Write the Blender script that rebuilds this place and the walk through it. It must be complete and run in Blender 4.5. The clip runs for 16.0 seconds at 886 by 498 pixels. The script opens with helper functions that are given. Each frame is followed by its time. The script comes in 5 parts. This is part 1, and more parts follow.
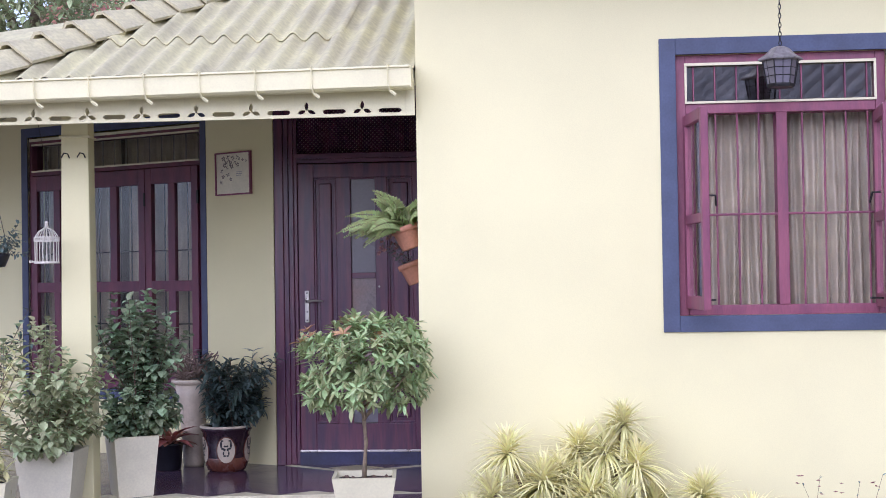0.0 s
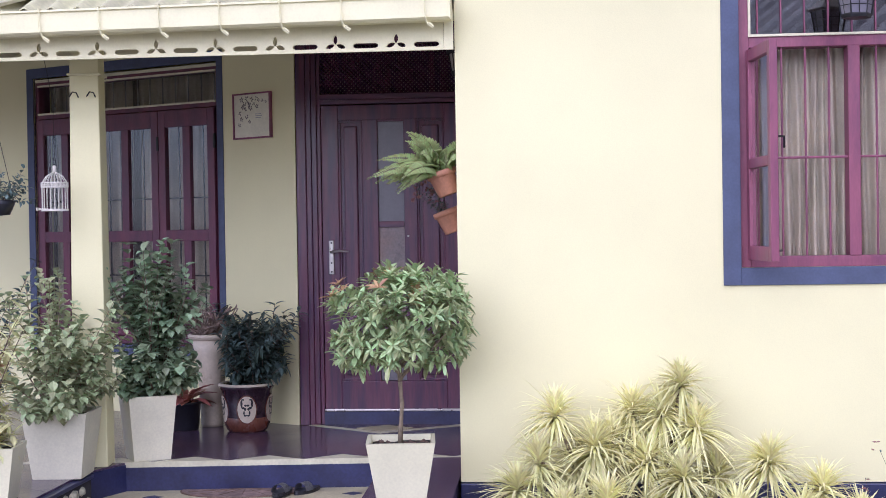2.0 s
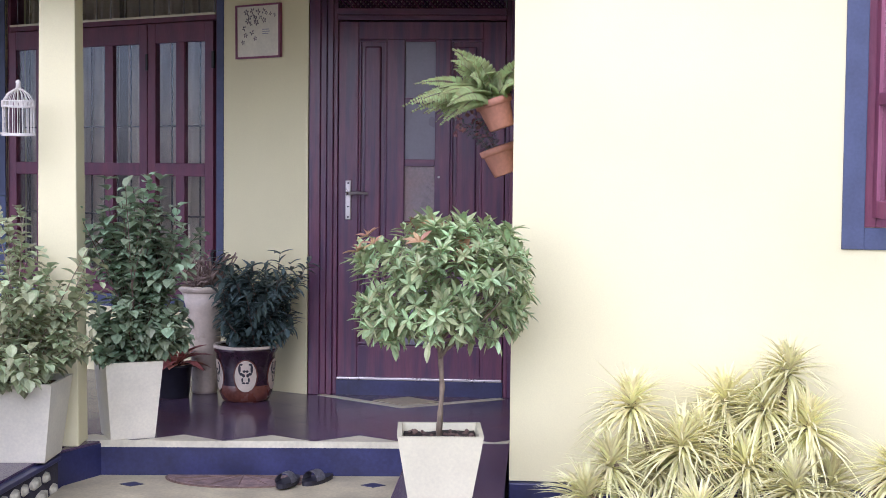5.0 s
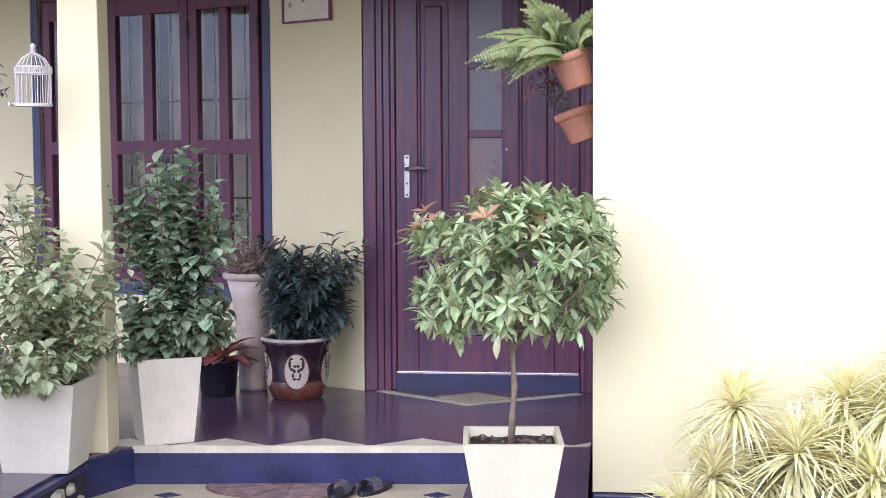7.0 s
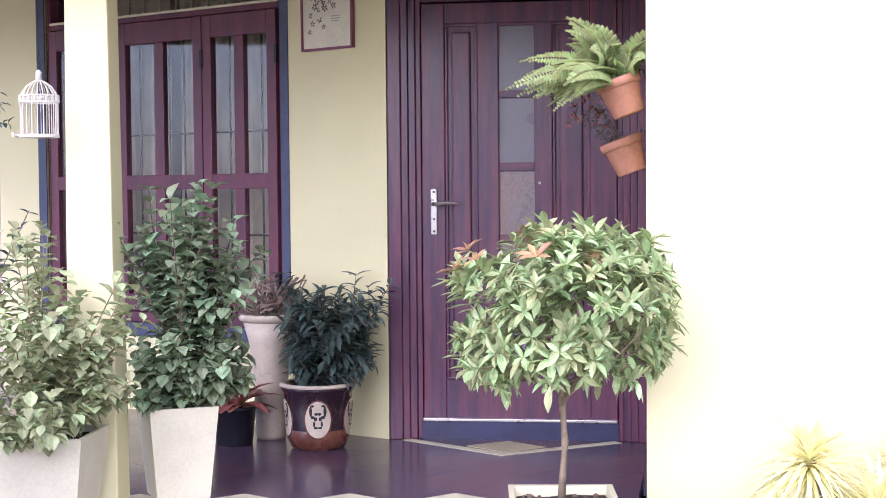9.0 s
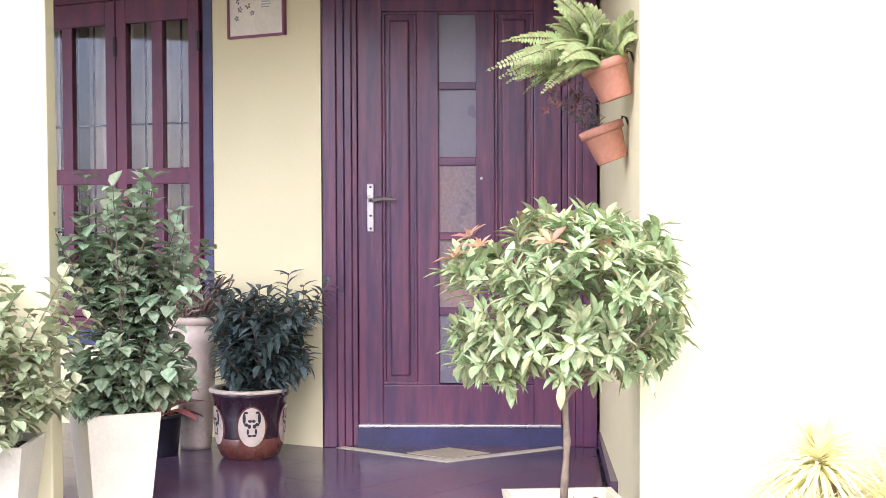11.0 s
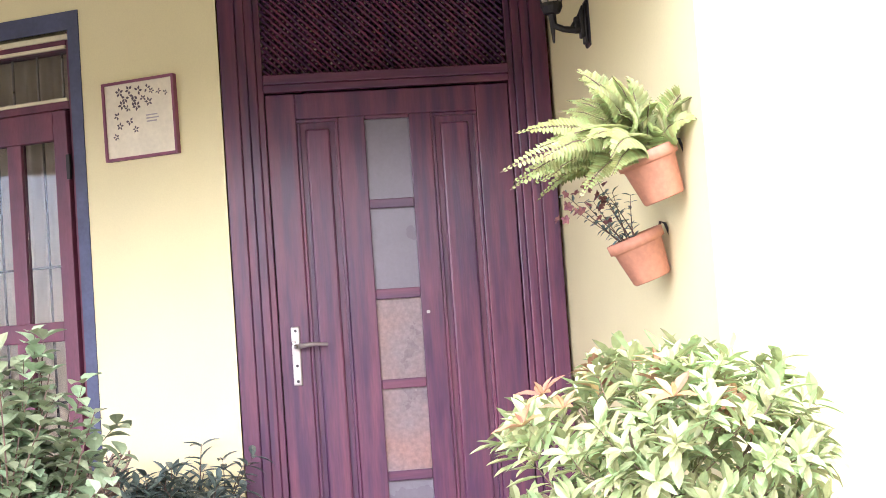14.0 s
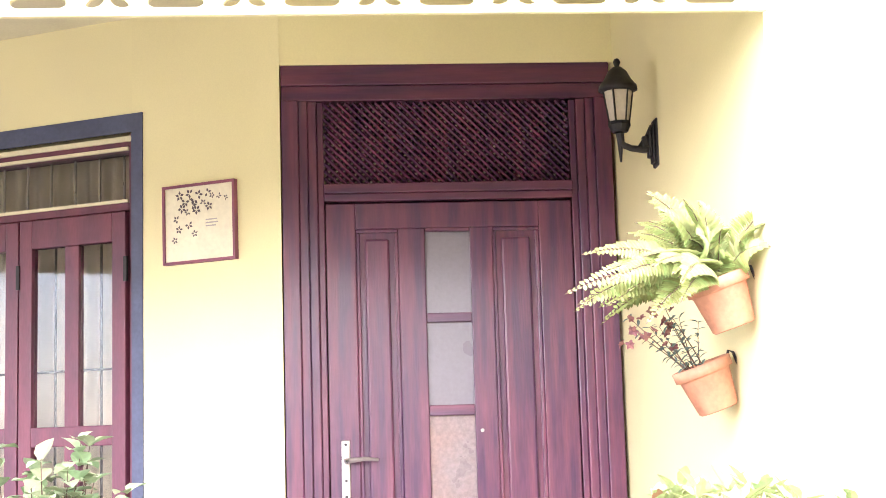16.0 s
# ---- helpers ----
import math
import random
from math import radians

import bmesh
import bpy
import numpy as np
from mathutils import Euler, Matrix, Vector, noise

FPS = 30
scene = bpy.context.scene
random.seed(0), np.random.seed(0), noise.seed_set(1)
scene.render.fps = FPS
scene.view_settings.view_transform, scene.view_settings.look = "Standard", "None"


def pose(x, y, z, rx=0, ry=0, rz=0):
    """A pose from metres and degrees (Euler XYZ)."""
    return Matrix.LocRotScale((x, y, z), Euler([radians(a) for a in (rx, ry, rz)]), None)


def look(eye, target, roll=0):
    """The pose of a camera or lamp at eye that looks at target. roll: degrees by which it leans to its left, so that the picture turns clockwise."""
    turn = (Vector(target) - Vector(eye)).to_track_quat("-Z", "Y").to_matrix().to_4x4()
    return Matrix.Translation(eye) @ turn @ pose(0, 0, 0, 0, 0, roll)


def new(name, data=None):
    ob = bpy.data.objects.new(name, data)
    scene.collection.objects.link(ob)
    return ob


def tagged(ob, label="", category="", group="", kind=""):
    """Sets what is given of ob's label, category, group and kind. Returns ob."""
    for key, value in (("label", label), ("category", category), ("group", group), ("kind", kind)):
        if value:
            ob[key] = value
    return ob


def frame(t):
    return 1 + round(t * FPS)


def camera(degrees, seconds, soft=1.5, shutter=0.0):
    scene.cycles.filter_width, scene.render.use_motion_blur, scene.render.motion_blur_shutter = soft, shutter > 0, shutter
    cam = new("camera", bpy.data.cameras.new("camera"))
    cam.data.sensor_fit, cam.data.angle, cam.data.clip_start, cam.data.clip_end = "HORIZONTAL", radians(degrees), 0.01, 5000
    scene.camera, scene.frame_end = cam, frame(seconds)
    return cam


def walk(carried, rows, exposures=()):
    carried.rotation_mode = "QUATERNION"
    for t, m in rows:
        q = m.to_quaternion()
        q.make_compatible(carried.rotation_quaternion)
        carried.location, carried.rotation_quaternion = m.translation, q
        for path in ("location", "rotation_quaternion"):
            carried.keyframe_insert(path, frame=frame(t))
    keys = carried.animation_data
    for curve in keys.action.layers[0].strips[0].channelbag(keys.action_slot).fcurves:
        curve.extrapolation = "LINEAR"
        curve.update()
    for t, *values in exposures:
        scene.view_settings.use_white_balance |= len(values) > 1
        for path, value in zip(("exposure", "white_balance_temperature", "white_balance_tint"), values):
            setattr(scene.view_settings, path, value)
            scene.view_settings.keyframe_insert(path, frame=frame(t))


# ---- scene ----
cam = camera(34.0, 16.0, soft=0.8)
PATH = [
    (0, (1.89, -10.231, 1.322), (1.726, -8.238, 1.3612), -0.9),
    (0.5, (1.834, -10.089, 1.33), (1.667, -8.096, 1.3532), -0.8),
    (1, (1.794, -9.912, 1.332), (1.62, -7.919, 1.3362), -0.9),
    (1.5, (1.733, -9.756, 1.312), (1.557, -7.764, 1.3022), -0.8),
    (2, (1.666, -9.625, 1.318), (1.491, -7.633, 1.2882), -0.9),
    (2.5, (1.601, -9.508, 1.335), (1.427, -7.516, 1.2892), -0.9),
    (3, (1.526, -9.381, 1.339), (1.358, -7.389, 1.2882), -0.5),
    (3.5, (1.512, -9.24, 1.353), (1.338, -7.25, 1.2752), -0.2),
    (4, (1.41, -9.008, 1.313), (1.261, -7.016, 1.2122), 0.6),
    (4.2, (1.375, -8.833, 1.322), (1.232, -6.84, 1.2312), 0.7),
    (6.5, (1.248, -7.6, 1.263), (1.006, -5.622, 1.1), -0.1),
    (7, (1.223, -7.458, 1.243), (0.966, -5.478, 1.112), -0.3),
    (7.5, (1.211, -7.361, 1.288), (0.935, -5.383, 1.184), -0.3),
    (8, (1.189, -7.221, 1.286), (0.897, -5.245, 1.186), -0.5),
    (10.3, (0.738, -6.969, 1.157), (0.597, -4.975, 1.0975), -0.5),
    (10.5, (0.683, -6.947, 1.153), (0.57, -4.951, 1.0905), -0.5),
    (11, (0.581, -6.783, 1.146), (0.529, -4.784, 1.0835), -0.2),
    (11.5, (0.465, -6.557, 1.148), (0.467, -4.558, 1.0965), -0.3),
    (12, (0.295, -6.364, 1.152), (0.372, -4.368, 1.0675), -1.4),
    (12.5, (0.226, -6.174, 1.141), (0.347, -4.18, 1.0445), -2.2),
    (13, (0.192, -5.942, 1.172), (0.347, -3.949, 1.1345), -3.3),
    (13.2, (0.136, -5.923, 1.223), (0.318, -3.932, 1.2175), -3.4),
    (13.5, (0.12, -5.746, 1.202), (0.313, -3.757, 1.2745), -4.0),
    (14, (0.065, -5.608, 1.203), (0.274, -3.622, 1.3095), -4.0),
    (14.5, (0.042, -5.581, 1.214), (0.245, -3.595, 1.3275), -3.7),
    (15, (0.046, -5.539, 1.225), (0.227, -3.552, 1.3565), -3.0),
    (15.5, (0.06, -5.502, 1.232), (0.218, -3.516, 1.4065), -2.2),
    (16, (0.056, -5.506, 1.24), (0.198, -3.528, 1.4985), -1.7),
]
LIGHT = [(0, 0.37, 5250, 28), (4, 0.54, 5250, 28), (7, 0.88, 5300, 29), (8.2, 1.15, 5400, 29), (10.3, 1.5, 5600, 29), (12.5, 1.88, 5800, 28), (14.5, 2.4, 6050, 25), (16, 2.95, 6250, 22)]
walk(cam, [(t, look(eye, target, roll)) for t, eye, target, roll in PATH], LIGHT)

# ---- light ----
world = bpy.data.worlds.new("sky")
scene.world = world
world.use_nodes = True
wn = world.node_tree
sky = wn.nodes.new("ShaderNodeTexSky")
sky.sky_type = "NISHITA"
sky.sun_disc = False
sky.sun_elevation = radians(32)
sky.sun_rotation = radians(186)
sky.dust_density = 1.0
sky.ozone_density = 2.0
haze = wn.nodes.new("ShaderNodeHueSaturation")      # thin bright cloud takes most of the blue out of the sky
haze.inputs["Saturation"].default_value = 0.4
wn.links.new(sky.outputs[0], haze.inputs["Color"])
wn.links.new(haze.outputs[0], wn.nodes["Background"].inputs[0])
wn.nodes["Background"].inputs[1].default_value = 0.15
sun = new("sun", bpy.data.lights.new("sun", "SUN"))
sun.data.energy = 2.35
sun.data.angle = radians(90)
sun.data.color = (1.0, 0.90, 0.76)
sun.matrix_world = look((-1.1, -10.0, 6.2), (0, 0, 0))


# ---- materials ----
def mat(name, base, rough=0.6, var=0.12, scale=3.0, bump=0.1, fine=60.0, metal=0.0, spec=0.5, other=None, stretch=(1, 1, 1), island=0.0, coat=0.0, translucent=0.0):
    """A surface with two scales of variation: broad stains and fine grain."""
    m = bpy.data.materials.new(name)
    m.use_nodes = True
    t = m.node_tree
    N, L = t.nodes, t.links
    b = N["Principled BSDF"]
    co = N.new("ShaderNodeTexCoord")
    mp = N.new("ShaderNodeMapping")
    mp.inputs["Scale"].default_value = stretch
    L.new(co.outputs["Object"], mp.inputs[0])
    n1, n2 = N.new("ShaderNodeTexNoise"), N.new("ShaderNodeTexNoise")
    n1.inputs["Scale"].default_value, n1.inputs["Detail"].default_value = scale, 6
    n2.inputs["Scale"].default_value, n2.inputs["Detail"].default_value = fine, 4
    L.new(mp.outputs[0], n1.inputs[0])
    L.new(mp.outputs[0], n2.inputs[0])
    other = other or [c * (1 - 2.2 * var) for c in base]
    r1 = N.new("ShaderNodeValToRGB")
    r1.color_ramp.elements[0].position, r1.color_ramp.elements[1].position = 0.35, 0.65
    r1.color_ramp.elements[0].color, r1.color_ramp.elements[1].color = (*other, 1), (*base, 1)
    L.new(n1.outputs[0], r1.inputs[0])
    mx = N.new("ShaderNodeMix")
    mx.data_type, mx.blend_type = "RGBA", "MULTIPLY"
    mx.inputs[0].default_value = 1.0
    r2 = N.new("ShaderNodeValToRGB")
    r2.color_ramp.elements[0].position, r2.color_ramp.elements[1].position = 0.3, 0.7
    lo = max(0.0, 1 - 1.5 * var)
    r2.color_ramp.elements[0].color, r2.color_ramp.elements[1].color = (lo, lo, lo, 1), (1, 1, 1, 1)
    L.new(n2.outputs[0], r2.inputs[0])
    L.new(r1.outputs[0], mx.inputs[6])
    L.new(r2.outputs[0], mx.inputs[7])
    colour = mx.outputs[2]
    if island:
        hs = N.new("ShaderNodeHueSaturation")
        g = N.new("ShaderNodeNewGeometry")
        oi = N.new("ShaderNodeObjectInfo")
        ad = N.new("ShaderNodeMath")
        ad.operation = "ADD"
        L.new(g.outputs["Random Per Island"], ad.inputs[0])
        L.new(oi.outputs["Random"], ad.inputs[1])
        mr = N.new("ShaderNodeMapRange")
        mr.inputs[1].default_value, mr.inputs[2].default_value = 0, 2
        mr.inputs[3].default_value, mr.inputs[4].default_value = 1 - island, 1 + island
        L.new(ad.outputs[0], mr.inputs[0])
        L.new(mr.outputs[0], hs.inputs["Value"])
        mh = N.new("ShaderNodeMapRange")
        mh.inputs[3].default_value, mh.inputs[4].default_value = 0.5 - island * 0.08, 0.5 + island * 0.08
        L.new(g.outputs["Random Per Island"], mh.inputs[0])
        L.new(mh.outputs[0], hs.inputs["Hue"])
        L.new(colour, hs.inputs["Color"])
        colour = hs.outputs[0]
    L.new(colour, b.inputs["Base Color"])
    rr = N.new("ShaderNodeMapRange")
    rr.inputs[3].default_value, rr.inputs[4].default_value = max(0.02, rough - 0.12), min(1, rough + 0.12)
    L.new(n1.outputs[0], rr.inputs[0])
    L.new(rr.outputs[0], b.inputs["Roughness"])
    b.inputs["Metallic"].default_value = metal
    b.inputs["Specular IOR Level"].default_value = spec
    b.inputs["Coat Weight"].default_value = coat
    b.inputs["Coat Roughness"].default_value = 0.15
    if bump:
        bp = N.new("ShaderNodeBump")
        bp.inputs["Strength"].default_value, bp.inputs["Distance"].default_value = bump, 0.004
        L.new(n2.outputs[0], bp.inputs["Height"])
        L.new(bp.outputs[0], b.inputs["Normal"])
    if translucent:
        tr = N.new("ShaderNodeBsdfTranslucent")
        L.new(colour, tr.inputs[0])
        ms = N.new("ShaderNodeMixShader")
        ms.inputs[0].default_value = translucent
        L.new(b.outputs[0], ms.inputs[1])
        L.new(tr.outputs[0], ms.inputs[2])
        L.new(ms.outputs[0], N["Material Output"].inputs[0])
    return m


def glass_mat(name, tint, rough):
    m = bpy.data.materials.new(name)
    m.use_nodes = True
    b = m.node_tree.nodes["Principled BSDF"]
    b.inputs["Base Color"].default_value = (*tint, 1)
    b.inputs["Roughness"].default_value = rough
    b.inputs["Transmission Weight"].default_value = 1.0
    b.inputs["IOR"].default_value = 1.5
    return m


WALL = mat("cream_wall_paint", (0.81, 0.758, 0.455), 0.75, 0.03, 1.3, 0.12, 160)
WHITE = mat("white_paint", (0.83, 0.78, 0.50), 0.5, 0.04, 4, 0.08, 90)
SOFFIT = mat("soffit_paint", (0.74, 0.72, 0.52), 0.8, 0.05, 2, 0.1, 90)
WOOD = mat("mahogany_varnish", (0.145, 0.036, 0.078), 0.34, 0.16, 5, 0.12, 26, other=(0.06, 0.019, 0.066), stretch=(6, 6, 0.5), coat=0.15)
WOODX = mat("mahogany_rail", (0.14, 0.035, 0.076), 0.34, 0.16, 5, 0.12, 26, other=(0.06, 0.019, 0.066), stretch=(0.5, 6, 6), coat=0.15)
REDWOOD = mat("red_window_paint", (0.29, 0.085, 0.14), 0.45, 0.12, 4, 0.1, 40, other=(0.20, 0.058, 0.11), stretch=(3, 3, 0.7))
BAYWOOD = mat("red_brown_window_varnish", (0.165, 0.042, 0.072), 0.4, 0.14, 4, 0.1, 40, other=(0.10, 0.028, 0.06), stretch=(3, 3, 0.7))
BLUE = mat("blue_grey_band", (0.085, 0.105, 0.19), 0.6, 0.12, 6, 0.12, 80)
TILE = mat("brown_floor_tile", (0.115, 0.075, 0.125), 0.2, 0.2, 2.5, 0.03, 40, other=(0.08, 0.055, 0.10))
TILE_B = mat("reddish_floor_tile", (0.165, 0.085, 0.115), 0.22, 0.2, 2.5, 0.03, 40, other=(0.12, 0.065, 0.10))
CREAMTILE = mat("cream_tile", (0.72, 0.68, 0.50), 0.35, 0.1, 8, 0.05, 60)
RISER = mat("dark_riser_tile", (0.036, 0.04, 0.13), 0.4, 0.2, 5, 0.05, 60)
STEPTILE = mat("sand_step_tile", (0.60, 0.54, 0.36), 0.5, 0.14, 5, 0.1, 60)
STONE = mat("pale_stone", (0.66, 0.60, 0.46), 0.8, 0.2, 14, 0.5, 60, island=0.35)
MORTAR = mat("dark_mortar", (0.05, 0.045, 0.06), 0.9, 0.2, 14, 0.4, 60)
SOIL = mat("soil", (0.06, 0.04, 0.03), 0.95, 0.3, 20, 0.8, 90)
GROUND = mat("yard_ground", (0.44, 0.40, 0.32), 0.95, 0.2, 7.0, 0.8, 55)
ROOFM = mat("fibre_cement_sheet", (0.72, 0.68, 0.41), 0.85, 0.14, 2.5, 0.3, 30, other=(0.56, 0.52, 0.34))
RIDGE = mat("ridge_cap_cement", (0.68, 0.63, 0.40), 0.85, 0.14, 7, 0.3, 40, other=(0.52, 0.48, 0.33))
PLANTER = mat("white_plastic_planter", (0.76, 0.72, 0.50), 0.45, 0.05, 5, 0.04, 80)
GREYPLANTER = mat("grey_plastic_planter", (0.80, 0.76, 0.58), 0.5, 0.06, 5, 0.04, 80)
TERRA = mat("terracotta", (0.58, 0.27, 0.17), 0.7, 0.12, 8, 0.15, 60)
GLAZE = mat("dark_glazed_ceramic", (0.045, 0.022, 0.035), 0.2, 0.2, 6, 0.05, 60, coat=0.5)
GLAZERED = mat("brown_glaze", (0.20, 0.07, 0.045), 0.25, 0.2, 6, 0.05, 60, coat=0.5)
IVORY = mat("ivory_glaze", (0.66, 0.57, 0.46), 0.3, 0.08, 8, 0.05, 60)
BLACK = mat("black_plastic", (0.02, 0.02, 0.03), 0.4, 0.15, 8, 0.05, 60)
IRON = mat("black_iron", (0.025, 0.025, 0.03), 0.5, 0.2, 20, 0.2, 90, metal=0.3)
STEEL = mat("brushed_steel", (0.45, 0.43, 0.42), 0.3, 0.06, 20, 0.04, 90, metal=0.9)
HOODM = mat("weathered_zinc", (0.30, 0.28, 0.29), 0.6, 0.2, 14, 0.2, 60)
CAGE = mat("white_cage_wire", (0.72, 0.68, 0.60), 0.5, 0.08, 20, 0.1, 90)
BARK = mat("pale_bark", (0.36, 0.28, 0.19), 0.85, 0.2, 18, 0.5, 60)
LEAF = mat("topiary_leaf", (0.46, 0.56, 0.27), 0.38, 0.15, 9, 0.1, 60, island=0.55, translucent=0.12)
LEAF_DARK = mat("dark_leaf", (0.15, 0.22, 0.20), 0.3, 0.15, 9, 0.1, 60, island=0.5, translucent=0.12)
LEAF_MID = mat("bougainvillea_leaf", (0.39, 0.51, 0.31), 0.42, 0.15, 9, 0.1, 60, island=0.5, translucent=0.18)
LEAF_PALE = mat("pale_leaf", (0.68, 0.76, 0.42), 0.42, 0.15, 9, 0.1, 60, island=0.5, translucent=0.2)
LEAF_RED = mat("new_red_leaf", (0.68, 0.42, 0.22), 0.4, 0.15, 9, 0.1, 60, island=0.4, translucent=0.2)
LEAF_MAROON = mat("red_foliage", (0.52, 0.19, 0.16), 0.45, 0.15, 9, 0.1, 60, island=0.4, translucent=0.15)
FERN = mat("fern_leaf", (0.46, 0.56, 0.20), 0.5, 0.15, 9, 0.1, 60, island=0.4, translucent=0.25)
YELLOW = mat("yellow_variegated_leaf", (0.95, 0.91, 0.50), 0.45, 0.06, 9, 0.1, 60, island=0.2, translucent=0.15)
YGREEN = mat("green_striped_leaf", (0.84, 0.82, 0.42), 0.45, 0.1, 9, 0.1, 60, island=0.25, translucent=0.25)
PINK = mat("dusky_pink_flower", (0.42, 0.17, 0.17), 0.6, 0.15, 9, 0.1, 60, island=0.4, translucent=0.2)
TWIG = mat("bleached_twigs", (0.38, 0.28, 0.23), 0.85, 0.2, 18, 0.4, 60)
DRY = mat("dry_twigs", (0.20, 0.13, 0.10), 0.85, 0.2, 18, 0.4, 60)
CURTAIN = mat("pale_curtain", (0.92, 0.83, 0.68), 0.85, 0.08, 5, 0.15, 120)
PAPER = mat("plaque_ceramic", (0.84, 0.80, 0.62), 0.4, 0.06, 6, 0.04, 60)
INK = mat("grey_plaque_print", (0.16, 0.13, 0.15), 0.6, 0.2, 9, 0.04, 60)
MATM = mat("woven_door_mat", (0.33, 0.23, 0.22), 0.95, 0.25, 14, 0.6, 90)
RUBBER = mat("grey_rubber", (0.30, 0.30, 0.34), 0.7, 0.2, 14, 0.2, 90)
GREYTILE = mat("weathered_grey_roof_tile", (0.72, 0.66, 0.62), 0.8, 0.2, 9, 0.3, 60, island=0.3)
BRICKW = mat("red_roof_tile", (0.30, 0.13, 0.10), 0.8, 0.2, 9, 0.3, 60, island=0.3)
PINKWALL = mat("pinkish_plaster", (0.48, 0.39, 0.33), 0.8, 0.1, 2, 0.15, 60)
ROOM = mat("dim_room", (0.20, 0.17, 0.16), 0.9, 0.1, 2, 0.1, 40)
GLASS = glass_mat("clear_glass", (0.9, 0.92, 0.92), 0.02)
MIRRORGLASS = glass_mat("reflective_tinted_glass", (0.75, 0.78, 0.82), 0.02)
MIRRORGLASS.node_tree.nodes["Principled BSDF"].inputs["IOR"].default_value = 3.0
FROST = mat("frosted_glass", (0.17, 0.16, 0.20), 0.3, 0.06, 3, 0.15, 70, coat=0.4)
# same frosted glass, with a blurred orange reflection put into its colour
FROST_REFLECT = mat("frosted_glass_warm_reflection", (0.30, 0.18, 0.16), 0.3, 0.2, 3.5, 0.12, 70, other=(0.22, 0.19, 0.21), coat=0.4)
LAMPGLASS = mat("milky_lamp_glass", (0.55, 0.50, 0.42), 0.35, 0.1, 8, 0.1, 60)


# ---- mesh helpers ----
def finish(bm, name, material, smooth=False):
    me = bpy.data.meshes.new(name)
    bmesh.ops.recalc_face_normals(bm, faces=bm.faces)
    bm.to_mesh(me)
    bm.free()
    me.materials.append(material)
    if smooth:
        me.shade_smooth()
    return me


def part(name, bm, material, parent, label="", smooth=False):
    ob = new(name, finish(bm, name, material, smooth))
    ob.parent = parent
    if material is GLASS:
        ob.visible_shadow = False
    if label:
        ob["label"] = label
    return ob


def thing(name, m, label, category, group="", kind=""):
    ob = new(name)
    ob.matrix_world = m
    return tagged(ob, label, category, group, kind)


def solid(name, bm, material, label, category, kind="structure", m=None, smooth=False):
    ob = new(name, finish(bm, name, material, smooth))
    if m is not None:
        ob.matrix_world = m
    return tagged(ob, label, category, "", kind)


def box(bm, x0, x1, y0, y1, z0, z1, bevel=0.0):
    g = bmesh.ops.create_cube(bm, size=1.0)
    for v in g["verts"]:
        v.co = Vector(((x0 + x1) / 2 + v.co.x * (x1 - x0), (y0 + y1) / 2 + v.co.y * (y1 - y0), (z0 + z1) / 2 + v.co.z * (z1 - z0)))
    if bevel:
        es = {e for v in g["verts"] for e in v.link_edges}
        bmesh.ops.bevel(bm, geom=list(es), offset=bevel, segments=2, affect="EDGES", profile=0.5)
    return bm


def boxes(*specs, bevel=0.0):
    bm = bmesh.new()
    for s in specs:
        box(bm, *s, bevel=bevel)
    return bm


def prism(points, z0, z1):
    """A flat outline in plan raised from z0 to z1."""
    bm = bmesh.new()
    lo = [bm.verts.new((x, y, z0)) for x, y in points]
    hi = [bm.verts.new((x, y, z1)) for x, y in points]
    bm.faces.new(lo)
    bm.faces.new(hi)
    n = len(points)
    for i in range(n):
        bm.faces.new((lo[i], lo[(i + 1) % n], hi[(i + 1) % n], hi[i]))
    return bm


def lathe(profile, seg=28, bm=None, m=None):
    """A turned body from (radius, height) pairs."""
    bm = bm or bmesh.new()
    rings = []
    for r, z in profile:
        ring = []
        for i in range(seg):
            a = 2 * math.pi * i / seg
            p = Vector((r * math.cos(a), r * math.sin(a), z))
            ring.append(bm.verts.new(m @ p if m is not None else p))
        rings.append(ring)
    for a, b in zip(rings, rings[1:]):
        for i in range(seg):
            bm.faces.new((a[i], a[(i + 1) % seg], b[(i + 1) % seg], b[i]))
    return bm


def tube(bm, points, radii, seg=6):
    """A tapered tube along points."""
    rings = []
    points = [Vector(p) for p in points]
    for i, p in enumerate(points):
        d = (points[min(i + 1, len(points) - 1)] - points[max(i - 1, 0)]).normalized()
        q = d.to_track_quat("Z", "Y")
        r = radii[i] if hasattr(radii, "__len__") else radii
        rings.append([bm.verts.new(p + q @ Vector((r * math.cos(2 * math.pi * k / seg), r * math.sin(2 * math.pi * k / seg), 0))) for k in range(seg)])
    for a, b in zip(rings, rings[1:]):
        for k in range(seg):
            bm.faces.new((a[k], a[(k + 1) % seg], b[(k + 1) % seg], b[k]))
    bm.faces.new(rings[0][::-1])
    bm.faces.new(rings[-1])
    return bm


